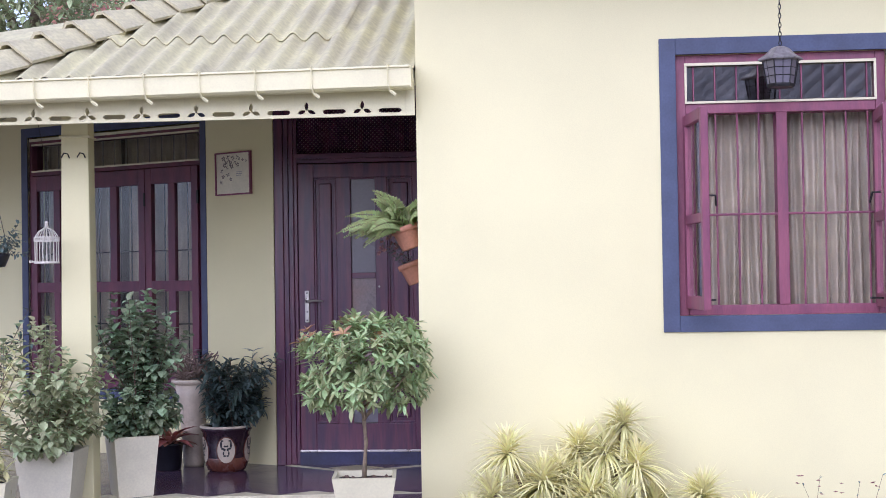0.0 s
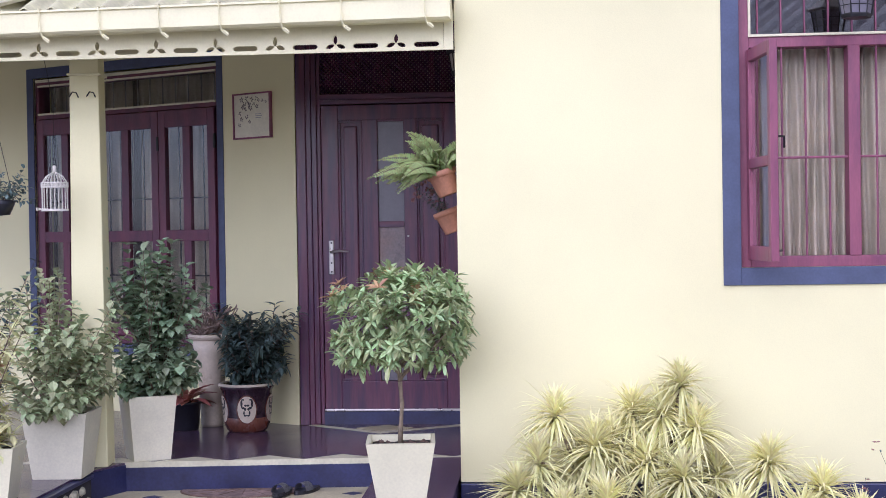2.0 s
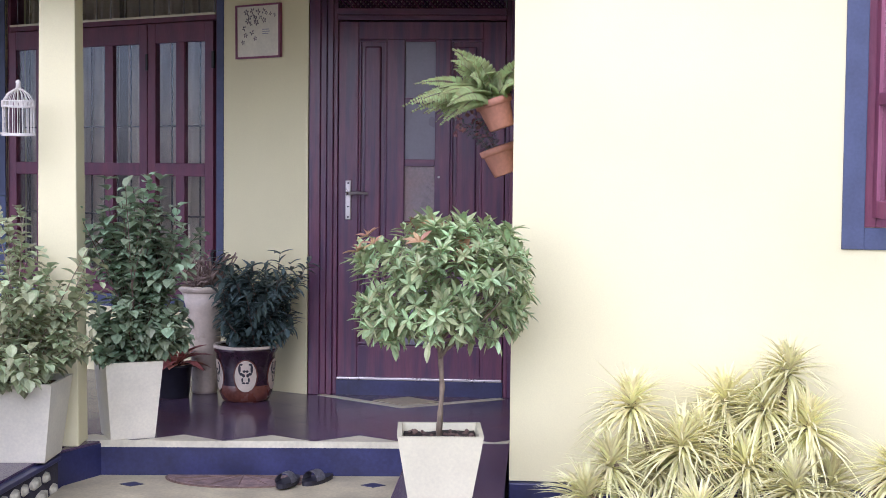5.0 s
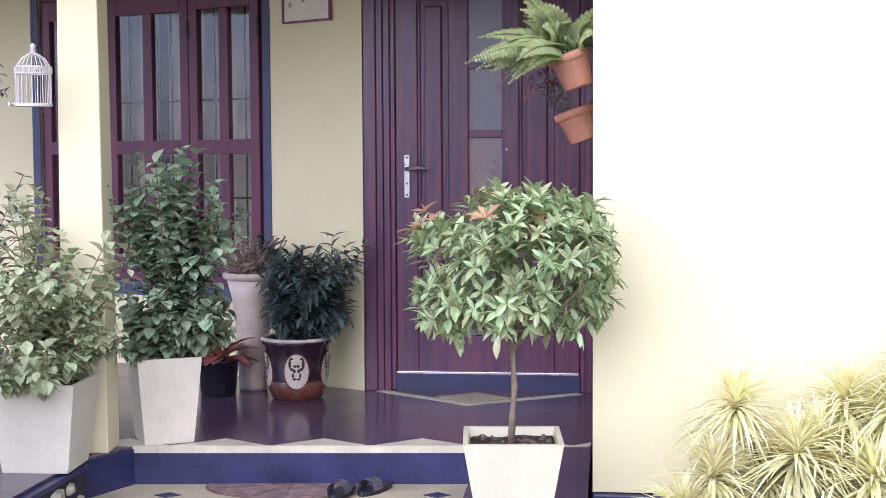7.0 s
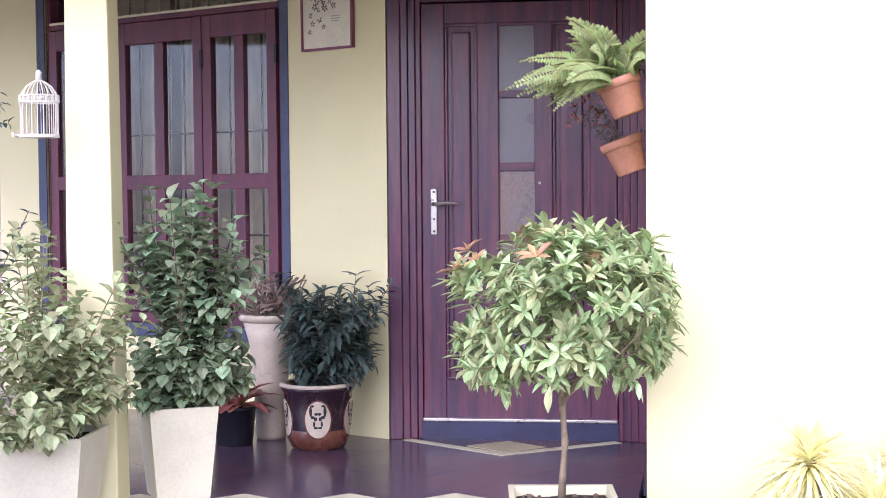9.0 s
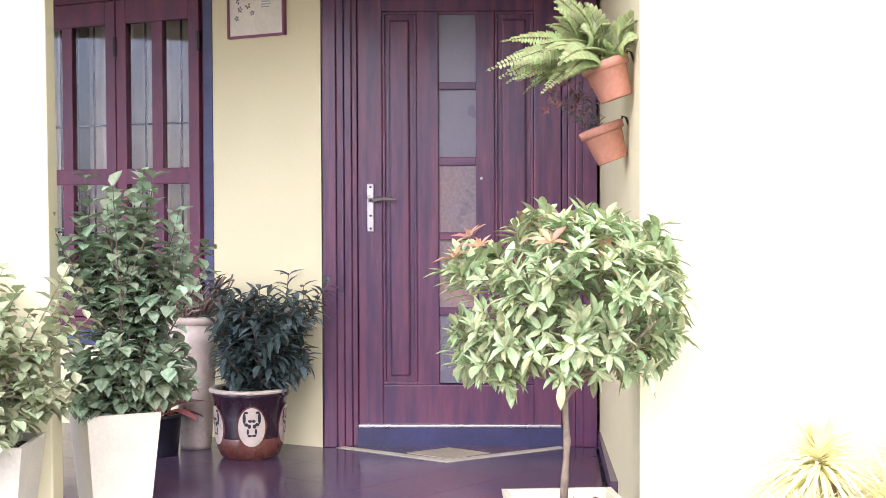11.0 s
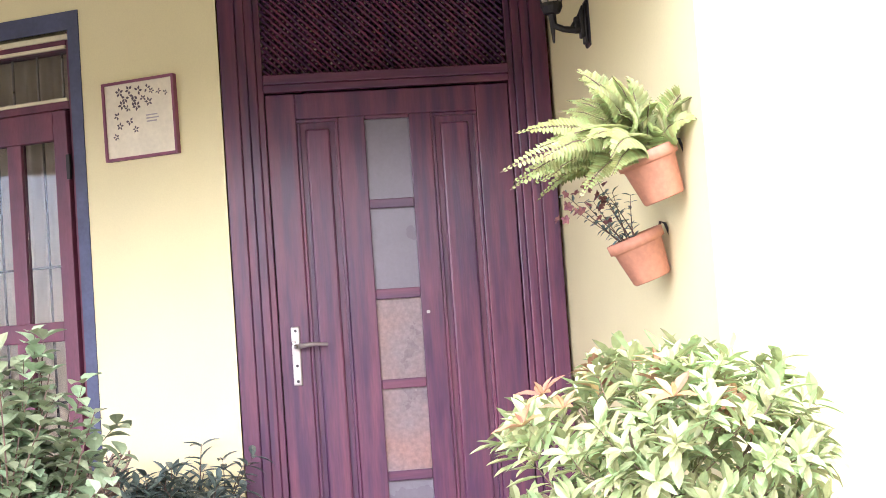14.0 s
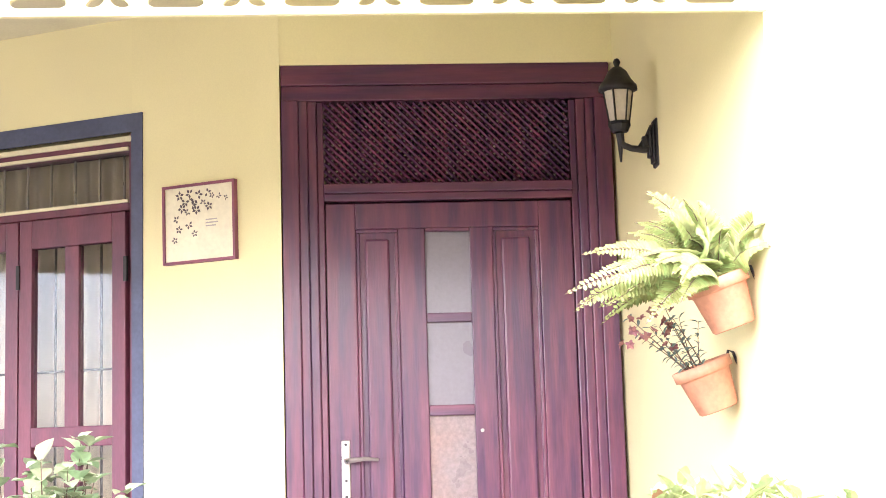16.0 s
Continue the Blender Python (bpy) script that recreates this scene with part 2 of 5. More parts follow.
def leaf(bm, base, direction, up, length, width, droop=0.25, fold=0.25):
    """One folded, pointed leaf that droops towards its tip."""
    d = Vector(direction).normalized()
    s = d.cross(Vector(up))
    if s.length < 1e-4:
        s = d.cross(Vector((1, 0.3, 0)))
    s.normalize()
    n = s.cross(d).normalized()
    base = Vector(base)
    rows = []
    for f, w in ((0.0, 0.06), (0.3, 0.85), (0.6, 1.0), (0.85, 0.5)):
        c = base + d * length * f - n * length * droop * f * f
        e = n * width * fold * w
        rows.append((bm.verts.new(c - s * width * 0.5 * w + e), bm.verts.new(c), bm.verts.new(c + s * width * 0.5 * w + e)))
    tip = bm.verts.new(base + d * length - n * length * droop)
    for a, b in zip(rows, rows[1:]):
        bm.faces.new((a[0], a[1], b[1], b[0]))
        bm.faces.new((a[1], a[2], b[2], b[1]))
    a = rows[-1]
    bm.faces.new((a[0], a[1], tip))
    bm.faces.new((a[1], a[2], tip))


def blade(bm, base, direction, length, width, droop, n=5):
    """A narrow arching grass-like leaf with a shallow channel."""
    d = Vector(direction).normalized()
    s = d.cross(Vector((0, 0, 1)))
    if s.length < 1e-3:
        s = Vector((1, 0, 0))
    s.normalize()
    up = s.cross(d)
    rows = []
    for i in range(n):
        f = i / n
        c = Vector(base) + d * length * f + Vector((0, 0, -1)) * droop * length * f * f
        w = width * (0.55 + 0.45 * math.sin(math.pi * min(1, f * 1.4))) * (1 - 0.5 * f)
        rows.append((bm.verts.new(c - s * w / 2 + up * w * 0.2), bm.verts.new(c), bm.verts.new(c + s * w / 2 + up * w * 0.2)))
    tip = bm.verts.new(Vector(base) + d * length + Vector((0, 0, -1)) * droop * length)
    for a, b in zip(rows, rows[1:]):
        bm.faces.new((a[0], a[1], b[1], b[0]))
        bm.faces.new((a[1], a[2], b[2], b[1]))
    bm.faces.new((rows[-1][0], rows[-1][1], tip))
    bm.faces.new((rows[-1][1], rows[-1][2], tip))


def rnd(a, b):
    return random.uniform(a, b)


def rdir(zlo=-1.0):
    while True:
        v = Vector((rnd(-1, 1), rnd(-1, 1), rnd(-1, 1)))
        if 0.1 < v.length < 1 and v.z / v.length >= zlo:
            return v.normalized()


def square_pot(bm, top, bottom, height, rim=0.02, depth=0.05):
    """A tapered square planter, hollow at the top, with a turned-in rim."""
    def ring(w, z):
        return [bm.verts.new((sx * w / 2, sy * w / 2, z)) for sx, sy in ((-1, -1), (1, -1), (1, 1), (-1, 1))]
    b = (bottom - top) * 0.03 + top
    rs = [ring(bottom, 0.0), ring(bottom + 0.004, 0.006), ring(b, height - 0.004), ring(top, height), ring(top - 2 * rim, height), ring(top - 2 * rim - 0.01, height - depth)]
    for a, c in zip(rs, rs[1:]):
        for i in range(4):
            bm.faces.new((a[i], a[(i + 1) % 4], c[(i + 1) % 4], c[i]))
    bm.faces.new(rs[0])
    bm.faces.new(rs[-1])
    return bm


def soil_disc(parent, w, z, square=True):
    bm = bmesh.new()
    n = 9
    g = [[None] * n for _ in range(n)]
    for i in range(n):
        for j in range(n):
            x, y = (i / (n - 1) - 0.5) * w, (j / (n - 1) - 0.5) * w
            if not square:
                k = max(abs(x), abs(y)) / (math.hypot(x, y) + 1e-6)
                x, y = x * k, y * k
            g[i][j] = bm.verts.new((x, y, z + rnd(-0.006, 0.008)))
    for i in range(n - 1):
        for j in range(n - 1):
            bm.faces.new((g[i][j], g[i + 1][j], g[i + 1][j + 1], g[i][j + 1]))
    return part("soil", bm, SOIL, parent)

# ---- the house ----
FW = -2.17            # face of the front wall
CX = 1.087            # its corner beside the porch
GZ = -0.36            # garden level
B = pose(-0.331, 0.085, 0, rz=-27.84)   # the bay wall: x along it, y into it


def wall_with_hole(u0, u1, z0, z1, h, y0, y1):
    """A wall of some thickness, made of four blocks round an opening (u, u, z, z)."""
    a, b, c, d = h
    return boxes((u0, a, y0, y1, z0, z1), (b, u1, y0, y1, z0, z1), (a, b, y0, y1, d, z1), (a, b, y0, y1, z0, c))


# front wall with its window opening
WIN = (2.53, 3.67, 1.09, 2.53)
solid("wall_front", wall_with_hole(CX, 6.5, 0.0, 3.6, WIN, FW, FW + 0.2), WALL, "sunlit cream plastered house wall with one window", "wall")
solid("plinth", boxes((CX + 0.0, 6.5, FW - 0.03, FW + 0.18, GZ - 0.2, -0.004), bevel=0.006), RISER, "dark painted plinth at the foot of the wall", "plinth")
solid("wall_side", prism([(CX, FW + 0.2), (CX + 0.2, FW + 0.2), (1.36, 0.2), (1.14, 0.2), (1.14, 0.0)], 0.0, 3.3), WALL, "cream plastered side wall of the porch", "wall")
solid("skirting_side", prism([(CX - 0.008, FW + 0.95), (CX + 0.05, FW + 0.95), (1.15, -0.01), (1.128, -0.01)], 0.001, 0.075), TILE, "brown tiled skirting along the porch wall", "skirting")
DOOR = (-0.16, 1.125, 0.0, 2.69)
solid("wall_door", boxes((-0.165, 1.2, -0.003, 0.2, 2.69, 3.1)), WALL, "cream plastered wall above the front door", "wall")
LW = (-2.36, -0.50, 0.50, 2.505)
bay_bm = boxes((-2.62, LW[0], 0, 0.18, 0, 2.98), (LW[0], LW[1], 0, 0.18, LW[3], 2.98), (LW[0], LW[1], 0, 0.18, 0, LW[2]))
solid("wall_bay", bay_bm, WALL, "cream bay wall with a wide wooden window", "wall", m=B)
p0, p1 = B @ Vector((LW[1], 0, 0)), B @ Vector((LW[1], 0.18, 0))
solid("wall_bay_end", prism([(p0.x, p0.y), (-0.165, -0.003), (-0.165, 0.22), (p1.x, p1.y)], 0.0, 2.98), WALL, "cream wall between the bay window and the door", "wall")
solid("wall_bay_return", boxes((-2.80, -2.62, 0.0, 4.0, 0.0, 2.98)), WALL, "cream return wall behind the bay", "wall", m=B)
cb = bmesh.new()
CEIL = [(-1.99, 2.50), (-0.62, 2.97), (1.6, 2.99)]
for lift in (0.0, 0.03):
    for (ya, za), (yb, zb) in zip(CEIL, CEIL[1:]):
        cb.faces.new([cb.verts.new(v) for v in ((-2.3 if ya < -1 else -2.9, ya, za + lift), (1.13, ya, za + lift), (1.13, yb, zb + lift), (-2.9, yb, zb + lift))])
solid("ceiling", cb, SOFFIT, "pale porch ceiling sloping down to the eave", "ceiling")
# rooms behind the openings
solid("room_bay", boxes((-2.6, 0.1, 1.6, 1.65, 0, 2.95), (-2.62, -2.57, 0.2, 1.6, 0, 2.95), (0.1, 0.15, 0.5, 1.6, 0, 2.95), (-2.6, 0.1, 0.2, 1.6, -0.06, -0.013), (-2.6, 0.1, 0.2, 1.6, 2.93, 2.97)), ROOM, "dim room behind the bay window", "room", m=B)
solid("room_front", boxes((1.4, 6.4, 0.2, 0.25, 0, 3.3), (6.3, 6.4, FW + 0.2, 0.2, 0, 3.3), (1.4, 6.4, FW + 0.2, 0.2, -0.05, 0), (1.4, 6.4, FW + 0.2, 0.2, 3.3, 3.35), (1.36, 1.4, FW + 0.2, 0.2, 0, 3.3)), ROOM, "dim room behind the front window", "room")

# ground, porch floor and steps
ground_bm = bmesh.new()
gv = [ground_bm.verts.new((x, y, GZ)) for x, y in ((-600, -600), (600, -600), (600, 600), (-600, 600))]
ground_bm.faces.new(gv)
solid("ground", ground_bm, GROUND, "pale bare yard round the house", "ground")
EDGE_L, EDGE_R = Vector((-1.0, -1.55)), Vector((CX - 0.02, -1.33))
along = (EDGE_R - EDGE_L).normalized()
out = Vector((along.y, -along.x))
TERR = [(-1.0, -1.55), (-1.0, -3.4), (-4.5, -3.4), (-4.5, 1.6), (-2.3, 1.25), (-0.17, 0.02), (1.13, 0.02), (1.06, -1.33)]
solid("porch_slab", prism(TERR, GZ - 0.1, -0.012), RISER, "dark tiled riser of the porch platform", "platform")
CORNER = [(-1.0, -1.551), (-1.0, -1.84), (-0.885, -1.54)]
solid("porch_corner", prism(CORNER, GZ - 0.1, -0.012), RISER, "dark tiled splayed corner of the porch step", "platform")
solid("ledge", prism([(0.60, -1.39), (0.64, -3.05), (CX - 0.002, -3.05), (CX - 0.03, -1.335)], GZ - 0.1, -0.002), TILE, "brown tiled ledge beside the steps", "ledge")
tl = EDGE_L + out * 0.48 + along * -0.02
tr = EDGE_L + along * 1.60 + out * 0.48
br = EDGE_L + along * 1.60
solid("step_riser", prism([tuple(EDGE_L), tuple(tl), tuple(tr), tuple(br)], GZ - 0.1, -0.182), RISER, "dark riser of the entrance step", "step")
solid("step_tread", prism([tuple(EDGE_L - out * 0.0), tuple(tl + out * 0.012), tuple(tr + out * 0.012), tuple(br)], -0.181, -0.165), STEPTILE, "sandy tiled tread of the entrance step", "step")


def on_step(s, f):
    p = EDGE_L + along * s + out * f
    return p.x, p.y


# wall beyond and neighbour
solid("garden_wall", boxes((-14, -3.6, 6.0, 6.2, GZ, 2.4), bevel=0.01), PINKWALL, "pinkish plastered garden wall behind the house", "wall")

# column
col = thing("porch_column", pose(-1.045, -1.615, 0.0, rz=6), "square cream porch column with a moulded band", "column", kind="structure")
shaft = boxes((-0.5, 0.5, -0.5, 0.5, 0.0, 2.58))
for v in shaft.verts:
    w = 0.194 - 0.014 * v.co.z
    v.co.x, v.co.y = v.co.x * w, v.co.y * w
bmesh.ops.bevel(shaft, geom=shaft.edges[:], offset=0.006, segments=2, affect="EDGES", profile=0.5)
part("shaft", shaft, WALL, col)
part("band", boxes((-0.094, 0.094, -0.094, 0.094, 2.20, 2.214), bevel=0.004), WHITE, col)
for hx in (-0.045, 0.05):
    hb = bmesh.new()
    tube(hb, [(hx - 0.03, -0.112, 2.08), (hx - 0.01, -0.125, 2.105), (hx + 0.012, -0.125, 2.1), (hx + 0.02, -0.112, 2.075)], 0.004)
    part("hook", hb, IRON, col, "small black iron hook")

# beam, frieze board with cut-outs, gutter
FY = -2.22
solid("eave_beam", boxes((-4.0, 1.075, FY + 0.03, FY + 0.12, 2.42, 2.49)), SOFFIT, "pale beam behind the porch eave", "beam")


def ellipse(cx, cz, a, b, turn, n=10, pointed=0.0):
    pts = []
    for i in range(n):
        t = 2 * math.pi * i / n
        x, z = a * math.cos(t), b * math.sin(t) * (1 - pointed * abs(math.cos(t)) ** 3)
        c, s = math.cos(turn), math.sin(turn)
        pts.append((cx + x * c - z * s, cz + x * s + z * c))
    return pts


def slot(cx, cz, a, b):
    return [(cx - a, cz - b * 0.4), (cx - a + b, cz - b), (cx + a - b, cz - b), (cx + a, cz - b * 0.4), (cx + a, cz + b * 0.4), (cx + a - b, cz + b), (cx - a + b, cz + b), (cx - a, cz + b * 0.4)]


def frieze_panel(x0, x1, centre):
    """One length of fretted board with a three-leaf flower and two half slots on each side."""
    bm = bmesh.new()
    loops = [[(x0, 2.235), (x1, 2.235), (x1, 2.44), (x0, 2.44)]]
    for turn, off in ((90, (0, 0.027)), (200, (-0.028, -0.006)), (-20, (0.028, -0.006))):
        loops.append(ellipse(centre + off[0], 2.272 + off[1], 0.024, 0.0115, radians(turn), 10, 0.5))
    loops.append(slot(centre + 0.157, 2.266, 0.064, 0.013))
    edges = []
    for lp in loops:
        vs = [bm.verts.new((x, 0, z)) for x, z in lp]
        edges += [bm.edges.new((vs[i], vs[(i + 1) % len(vs)])) for i in range(len(vs))]
    bmesh.ops.triangle_fill(bm, edges=edges, use_beauty=True)
    g = bmesh.ops.extrude_face_region(bm, geom=bm.faces[:])
    for v in g["geom"]:
        if isinstance(v, bmesh.types.BMVert):
            v.co.y += 0.018
    return bm


frieze = thing("frieze", pose(0, FY, -0.007), "white fretted eave board with flower cut-outs", "frieze", kind="structure")
for i in range(12):
    c = 0.79 - 0.3145 * i
    if i == 0:
        part("board", frieze_panel(c - 0.07, c + 0.245, c), WHITE, frieze)
        rest = frieze_panel(-0.07, 0.245, 0.0)
        me = finish(rest, "board", WHITE)
    else:
        o = new("board", me)
        o.parent, o.location = frieze, (c, 0, 0)
endb = boxes((1.037, 1.084, 0, 0.018, 2.235, 2.44))
part("board", endb, WHITE, frieze)

gut = thing("gutter", pose(0, FY - 0.1, -0.0385, ry=-0.6), "white box gutter on metal brackets", "gutter", kind="structure")
gb = bmesh.new()
prof = [(0.05, 2.505), (0.05, 2.40), (0.035, 2.388), (-0.05, 2.388), (-0.068, 2.40), (-0.075, 2.495), (-0.088, 2.50), (-0.088, 2.51), (-0.07, 2.51), (-0.062, 2.41), (0.03, 2.40), (0.042, 2.505)]
va = [gb.verts.new((-4.2, y, z)) for y, z in prof]
vb = [gb.verts.new((1.104, y, z)) for y, z in prof]
for i in range(len(prof)):
    j = (i + 1) % len(prof)
    gb.faces.new((va[i], va[j], vb[j], vb[i]))
gb.faces.new(vb)
gb.faces.new(va)
part("trough", gb, WHITE, gut)
capb = boxes((1.105, 1.110, -0.08, 0.05, 2.39, 2.507))
part("end_cap", capb, WHITE, gut)
for i in range(15):
    x = 0.985 - (0.0 if i == 0 else 0.11) - 0.312 * i
    bb = bmesh.new()
    tube(bb, [(x, -0.02, 2.515), (x, -0.092, 2.515), (x, -0.082, 2.40), (x + 0.005, -0.06, 2.378), (x + 0.02, -0.05, 2.36)], 0.0065, 6)
    tube(bb, [(x + 0.012, -0.062, 2.372), (x + 0.035, -0.05, 2.352)], 0.010, 6)
    part("bracket", bb, WHITE, gut)

# corrugated porch roof and hip caps
SL = 0.43
EY, EZ = FY - 0.10, 2.466


def roof_z(y):
    return EZ + (y - EY) * SL


def sheet(x0, x1, y0, y1, lift):
    bm = bmesh.new()
    step = 0.0115
    n = int((x1 - x0) / step)
    lo, hi = [], []
    for i in range(n + 1):
        x = x0 + i * step
        w = 0.025 * math.cos(2 * math.pi * x / 0.142)
        a = y0
        lo.append((bm.verts.new((x, a, roof_z(a) + w + lift)), bm.verts.new((x, a, roof_z(a) + w + lift - 0.007))))
        hi.append((bm.verts.new((x, y1, roof_z(y1) + w + lift)), bm.verts.new((x, y1, roof_z(y1) + w + lift - 0.007))))
    for i in range(n):
        bm.faces.new((lo[i][0], lo[i + 1][0], hi[i + 1][0], hi[i][0]))
        bm.faces.new((lo[i][1], hi[i][1], hi[i + 1][1], lo[i + 1][1]))
        for end in (lo, hi):
            bm.faces.new([bm.verts.new(v.co) for v in (end[i][0], end[i][1], end[i + 1][1], end[i + 1][0])])
    return bm


HIP0, HIP1 = Vector((-1.44, EY)), Vector((-0.40, -0.33))


def hip_sheet(x0, x1, y0, y1, lift):
    """A sheet cut along the hip line."""
    bm = sheet(x0, x1, y0, y1, lift)
    d = (HIP1 - HIP0).normalized()
    bmesh.ops.bisect_plane(bm, geom=bm.verts[:] + bm.edges[:] + bm.faces[:], plane_co=(HIP0.x, HIP0.y, 0), plane_no=(-d.y, d.x, 0), clear_outer=True)
    return bm


roof = thing("porch_roof", pose(0, 0, 0), "weathered corrugated cement roof over the porch", "roof", kind="structure")
part("lower_sheet", hip_sheet(-1.8, 0.60, EY, -1.46, 0.0), ROOFM, roof, smooth=True)
part("upper_sheet", hip_sheet(-1.8, 0.60, -1.58, 1.6, 0.016), ROOFM, roof, smooth=True)
part("long_sheet", sheet(0.52, 1.085, EY, 1.6, 0.008), ROOFM, roof, smooth=True)
dh = HIP1 - HIP0
yaw = math.atan2(dh.y, dh.x)
hz0, hz1 = roof_z(HIP0.y), roof_z(HIP1.y)
for i in range(14):
    f = i * 0.112 - 0.09
    p = HIP0 + dh * f
    z = hz0 + (hz1 - hz0) * f + 0.05
    cb = bmesh.new()
    ln = dh.length * 0.135
    rings = []
    for s, g, up in ((0, 1.0, 0.034), (0.012, 1.0, 0.034), (ln - 0.02, 0.80, 0.0), (ln, 0.79, 0.0)):
        ring = []
        for a, h in ((-0.185, -0.06), (-0.10, 0.012), (-0.03, 0.07), (0.03, 0.07), (0.10, 0.012), (0.185, -0.06), (0.178, -0.078), (0.095, -0.008), (0.025, 0.05), (-0.025, 0.05), (-0.095, -0.008), (-0.178, -0.078)):
            ring.append(cb.verts.new((s, a * g, h * g + up)))
        rings.append(ring)
    for a, b in zip(rings, rings[1:]):
        for k in range(12):
            cb.faces.new((a[k], a[(k + 1) % 12], b[(k + 1) % 12], b[k]))
    cb.faces.new(rings[0])
    cb.faces.new(rings[-1])
    o = part("ridge_cap", cb, RIDGE, roof, "grey cement hip cap")
    o.matrix_local = pose(p.x, p.y, z, 0, -math.degrees(math.atan2(hz1 - hz0, dh.length)), math.degrees(yaw))
hb = bmesh.new()
vv = [hb.verts.new(v) for v in ((-1.45, EY, EZ - 0.03), (-0.3, -0.30, roof_z(-0.30) - 0.03), (-0.3, 1.6, roof_z(-0.30) - 0.03), (-4.2, 1.6, EZ - 0.2), (-4.2, EY, EZ - 0.06))]
hb.faces.new(vv)
part("side_slope", hb, ROOFM, roof)
# main roof over the front rooms, out of view above the wall
mr = bmesh.new()
for a, b in (((1.0, -2.75, 3.25), (6.6, -2.75, 3.25)),):
    q = [mr.verts.new(v) for v in (a, b, (6.6, 1.6, 4.9), (1.0, 1.6, 4.9))]
    q2 = [mr.verts.new(v) for v in ((1.0, -2.75, 3.31), (6.6, -2.75, 3.31), (6.6, 1.6, 4.96), (1.0, 1.6, 4.96))]
    mr.faces.new(q)
    mr.faces.new(q2)
    for i in range(4):
        mr.faces.new((q[i], q[(i + 1) % 4], q2[(i + 1) % 4], q2[i]))
solid("main_roof", mr, BRICKW, "tiled main roof above the front wall", "roof")
solid("main_gable", boxes((1.0, 6.6, 1.5, 1.7, GZ, 4.9), (6.5, 6.6, FW + 0.2, 1.6, GZ, 3.4)), WALL, "cream wall closing the house behind", "wall")

# ---- front door ----
door = thing("door_1", pose(0, 0, 0), "closed dark mahogany front door with frosted panes and lattice transom", "door", kind="structure")
FR = (-0.16, 1.125)


def jamb(x0, x1, z0, z1, flip):
    bm = bmesh.new()
    w = x1 - x0
    for a, b, y in ((0, 0.4, 0.0), (0.4, 0.62, 0.012), (0.62, 0.84, 0.024), (0.84, 1.0, 0.04)):
        p, q = (x0 + a * w, x0 + b * w) if not flip else (x1 - b * w, x1 - a * w)
        box(bm, p, q, y, 0.16, z0, z1, bevel=0.004)
    return bm


part("jamb", jamb(-0.16, 0.0, 0.0, 2.55, False), WOOD, door)
part("jamb", jamb(0.965, 1.125, 0.0, 2.55, True), WOOD, door)
part("head", boxes((-0.16, 1.125, 0.001, 0.16, 2.61, 2.69), (-0.159, 1.124, 0.012, 0.16, 2.55, 2.61), bevel=0.004), WOODX, door)
part("transom_bar", boxes((0.0, 0.965, 0.015, 0.15, 2.155, 2.185), (0.0, 0.965, 0.003, 0.15, 2.185, 2.222), bevel=0.004), WOODX, door)
lat = bmesh.new()
for sgn in (1, -1):
    k = -0.35
    while k < 1.3:
        x0, z0, x1, z1 = k, 2.222, k + sgn * 0.33, 2.55
        a, b = (x0, z0), (x1, z1)
        t0, t1 = 0.0, 1.0
        dx = b[0] - a[0]
        ts = sorted(((0.004 - a[0]) / dx, (0.961 - a[0]) / dx))
        t0, t1 = max(t0, ts[0]), min(t1, ts[1])
        if t1 - t0 > 0.03:
            p = (a[0] + dx * t0, 0.062 + 0.012 * sgn, a[1] + (z1 - z0) * t0)
            q = (a[0] + dx * t1, 0.062 + 0.012 * sgn, a[1] + (z1 - z0) * t1)
            tube(lat, [p, q], 0.0062, 4)
        k += 0.0295
part("lattice", lat, WOOD, door, "crossed wooden lattice in the transom")
# pale backing imitates light from the hall showing through the lattice holes
part("lattice_back", boxes((0.0, 0.965, 0.092, 0.10, 2.222, 2.55)), LAMPGLASS, door, "pale backing standing in for light through the lattice")
leaf_ob = part("door_leaf", boxes((0.004, 0.118, 0.045, 0.09, 0.10, 2.15), (0.832, 0.961, 0.045, 0.09, 0.10, 2.15), (0.282, 0.385, 0.045, 0.09, 0.29, 2.05), (0.56, 0.648, 0.045, 0.09, 0.29, 2.05), (0.118, 0.832, 0.045, 0.09, 2.05, 2.15), (0.118, 0.832, 0.045, 0.09, 0.10, 0.29), bevel=0.004), WOOD, door)
for x0, x1 in ((0.118, 0.282), (0.648, 0.832)):
    pm = boxes((x0, x1, 0.068, 0.08, 0.29, 2.05))
    box(pm, x0 + 0.035, x1 - 0.035, 0.05, 0.07, 0.33, 2.01, bevel=0.009)
    for a, b, c, d in ((x0, x1, 2.035, 2.05), (x0, x1, 0.29, 0.305), (x0, x0 + 0.015, 0.305, 2.035), (x1 - 0.015, x1, 0.305, 2.035)):
        box(pm, a, b, 0.052, 0.07, c, d, bevel=0.004)
    part("panel", pm, WOOD, leaf_ob, "raised long door panel")
ZP = [(1.718, 2.035), (1.365, 1.682), (1.012, 1.325), (0.657, 0.975), (0.295, 0.618)]
for i, (a, b) in enumerate(ZP):
    # panes 2 and 3 carry the painted warm reflection
    part("pane", boxes((0.385, 0.56, 0.066, 0.074, a, b)), FROST_REFLECT if i in (2, 3) else FROST, leaf_ob, "frosted glass pane")
for a, b in zip(ZP, ZP[1:]):
    part("glazing_bar", boxes((0.386, 0.559, 0.046, 0.09, b[1], a[0]), bevel=0.003), WOODX, leaf_ob)
part("glazing_bar", boxes((0.386, 0.559, 0.046, 0.09, 2.035, 2.05), bevel=0.003), WOODX, leaf_ob)
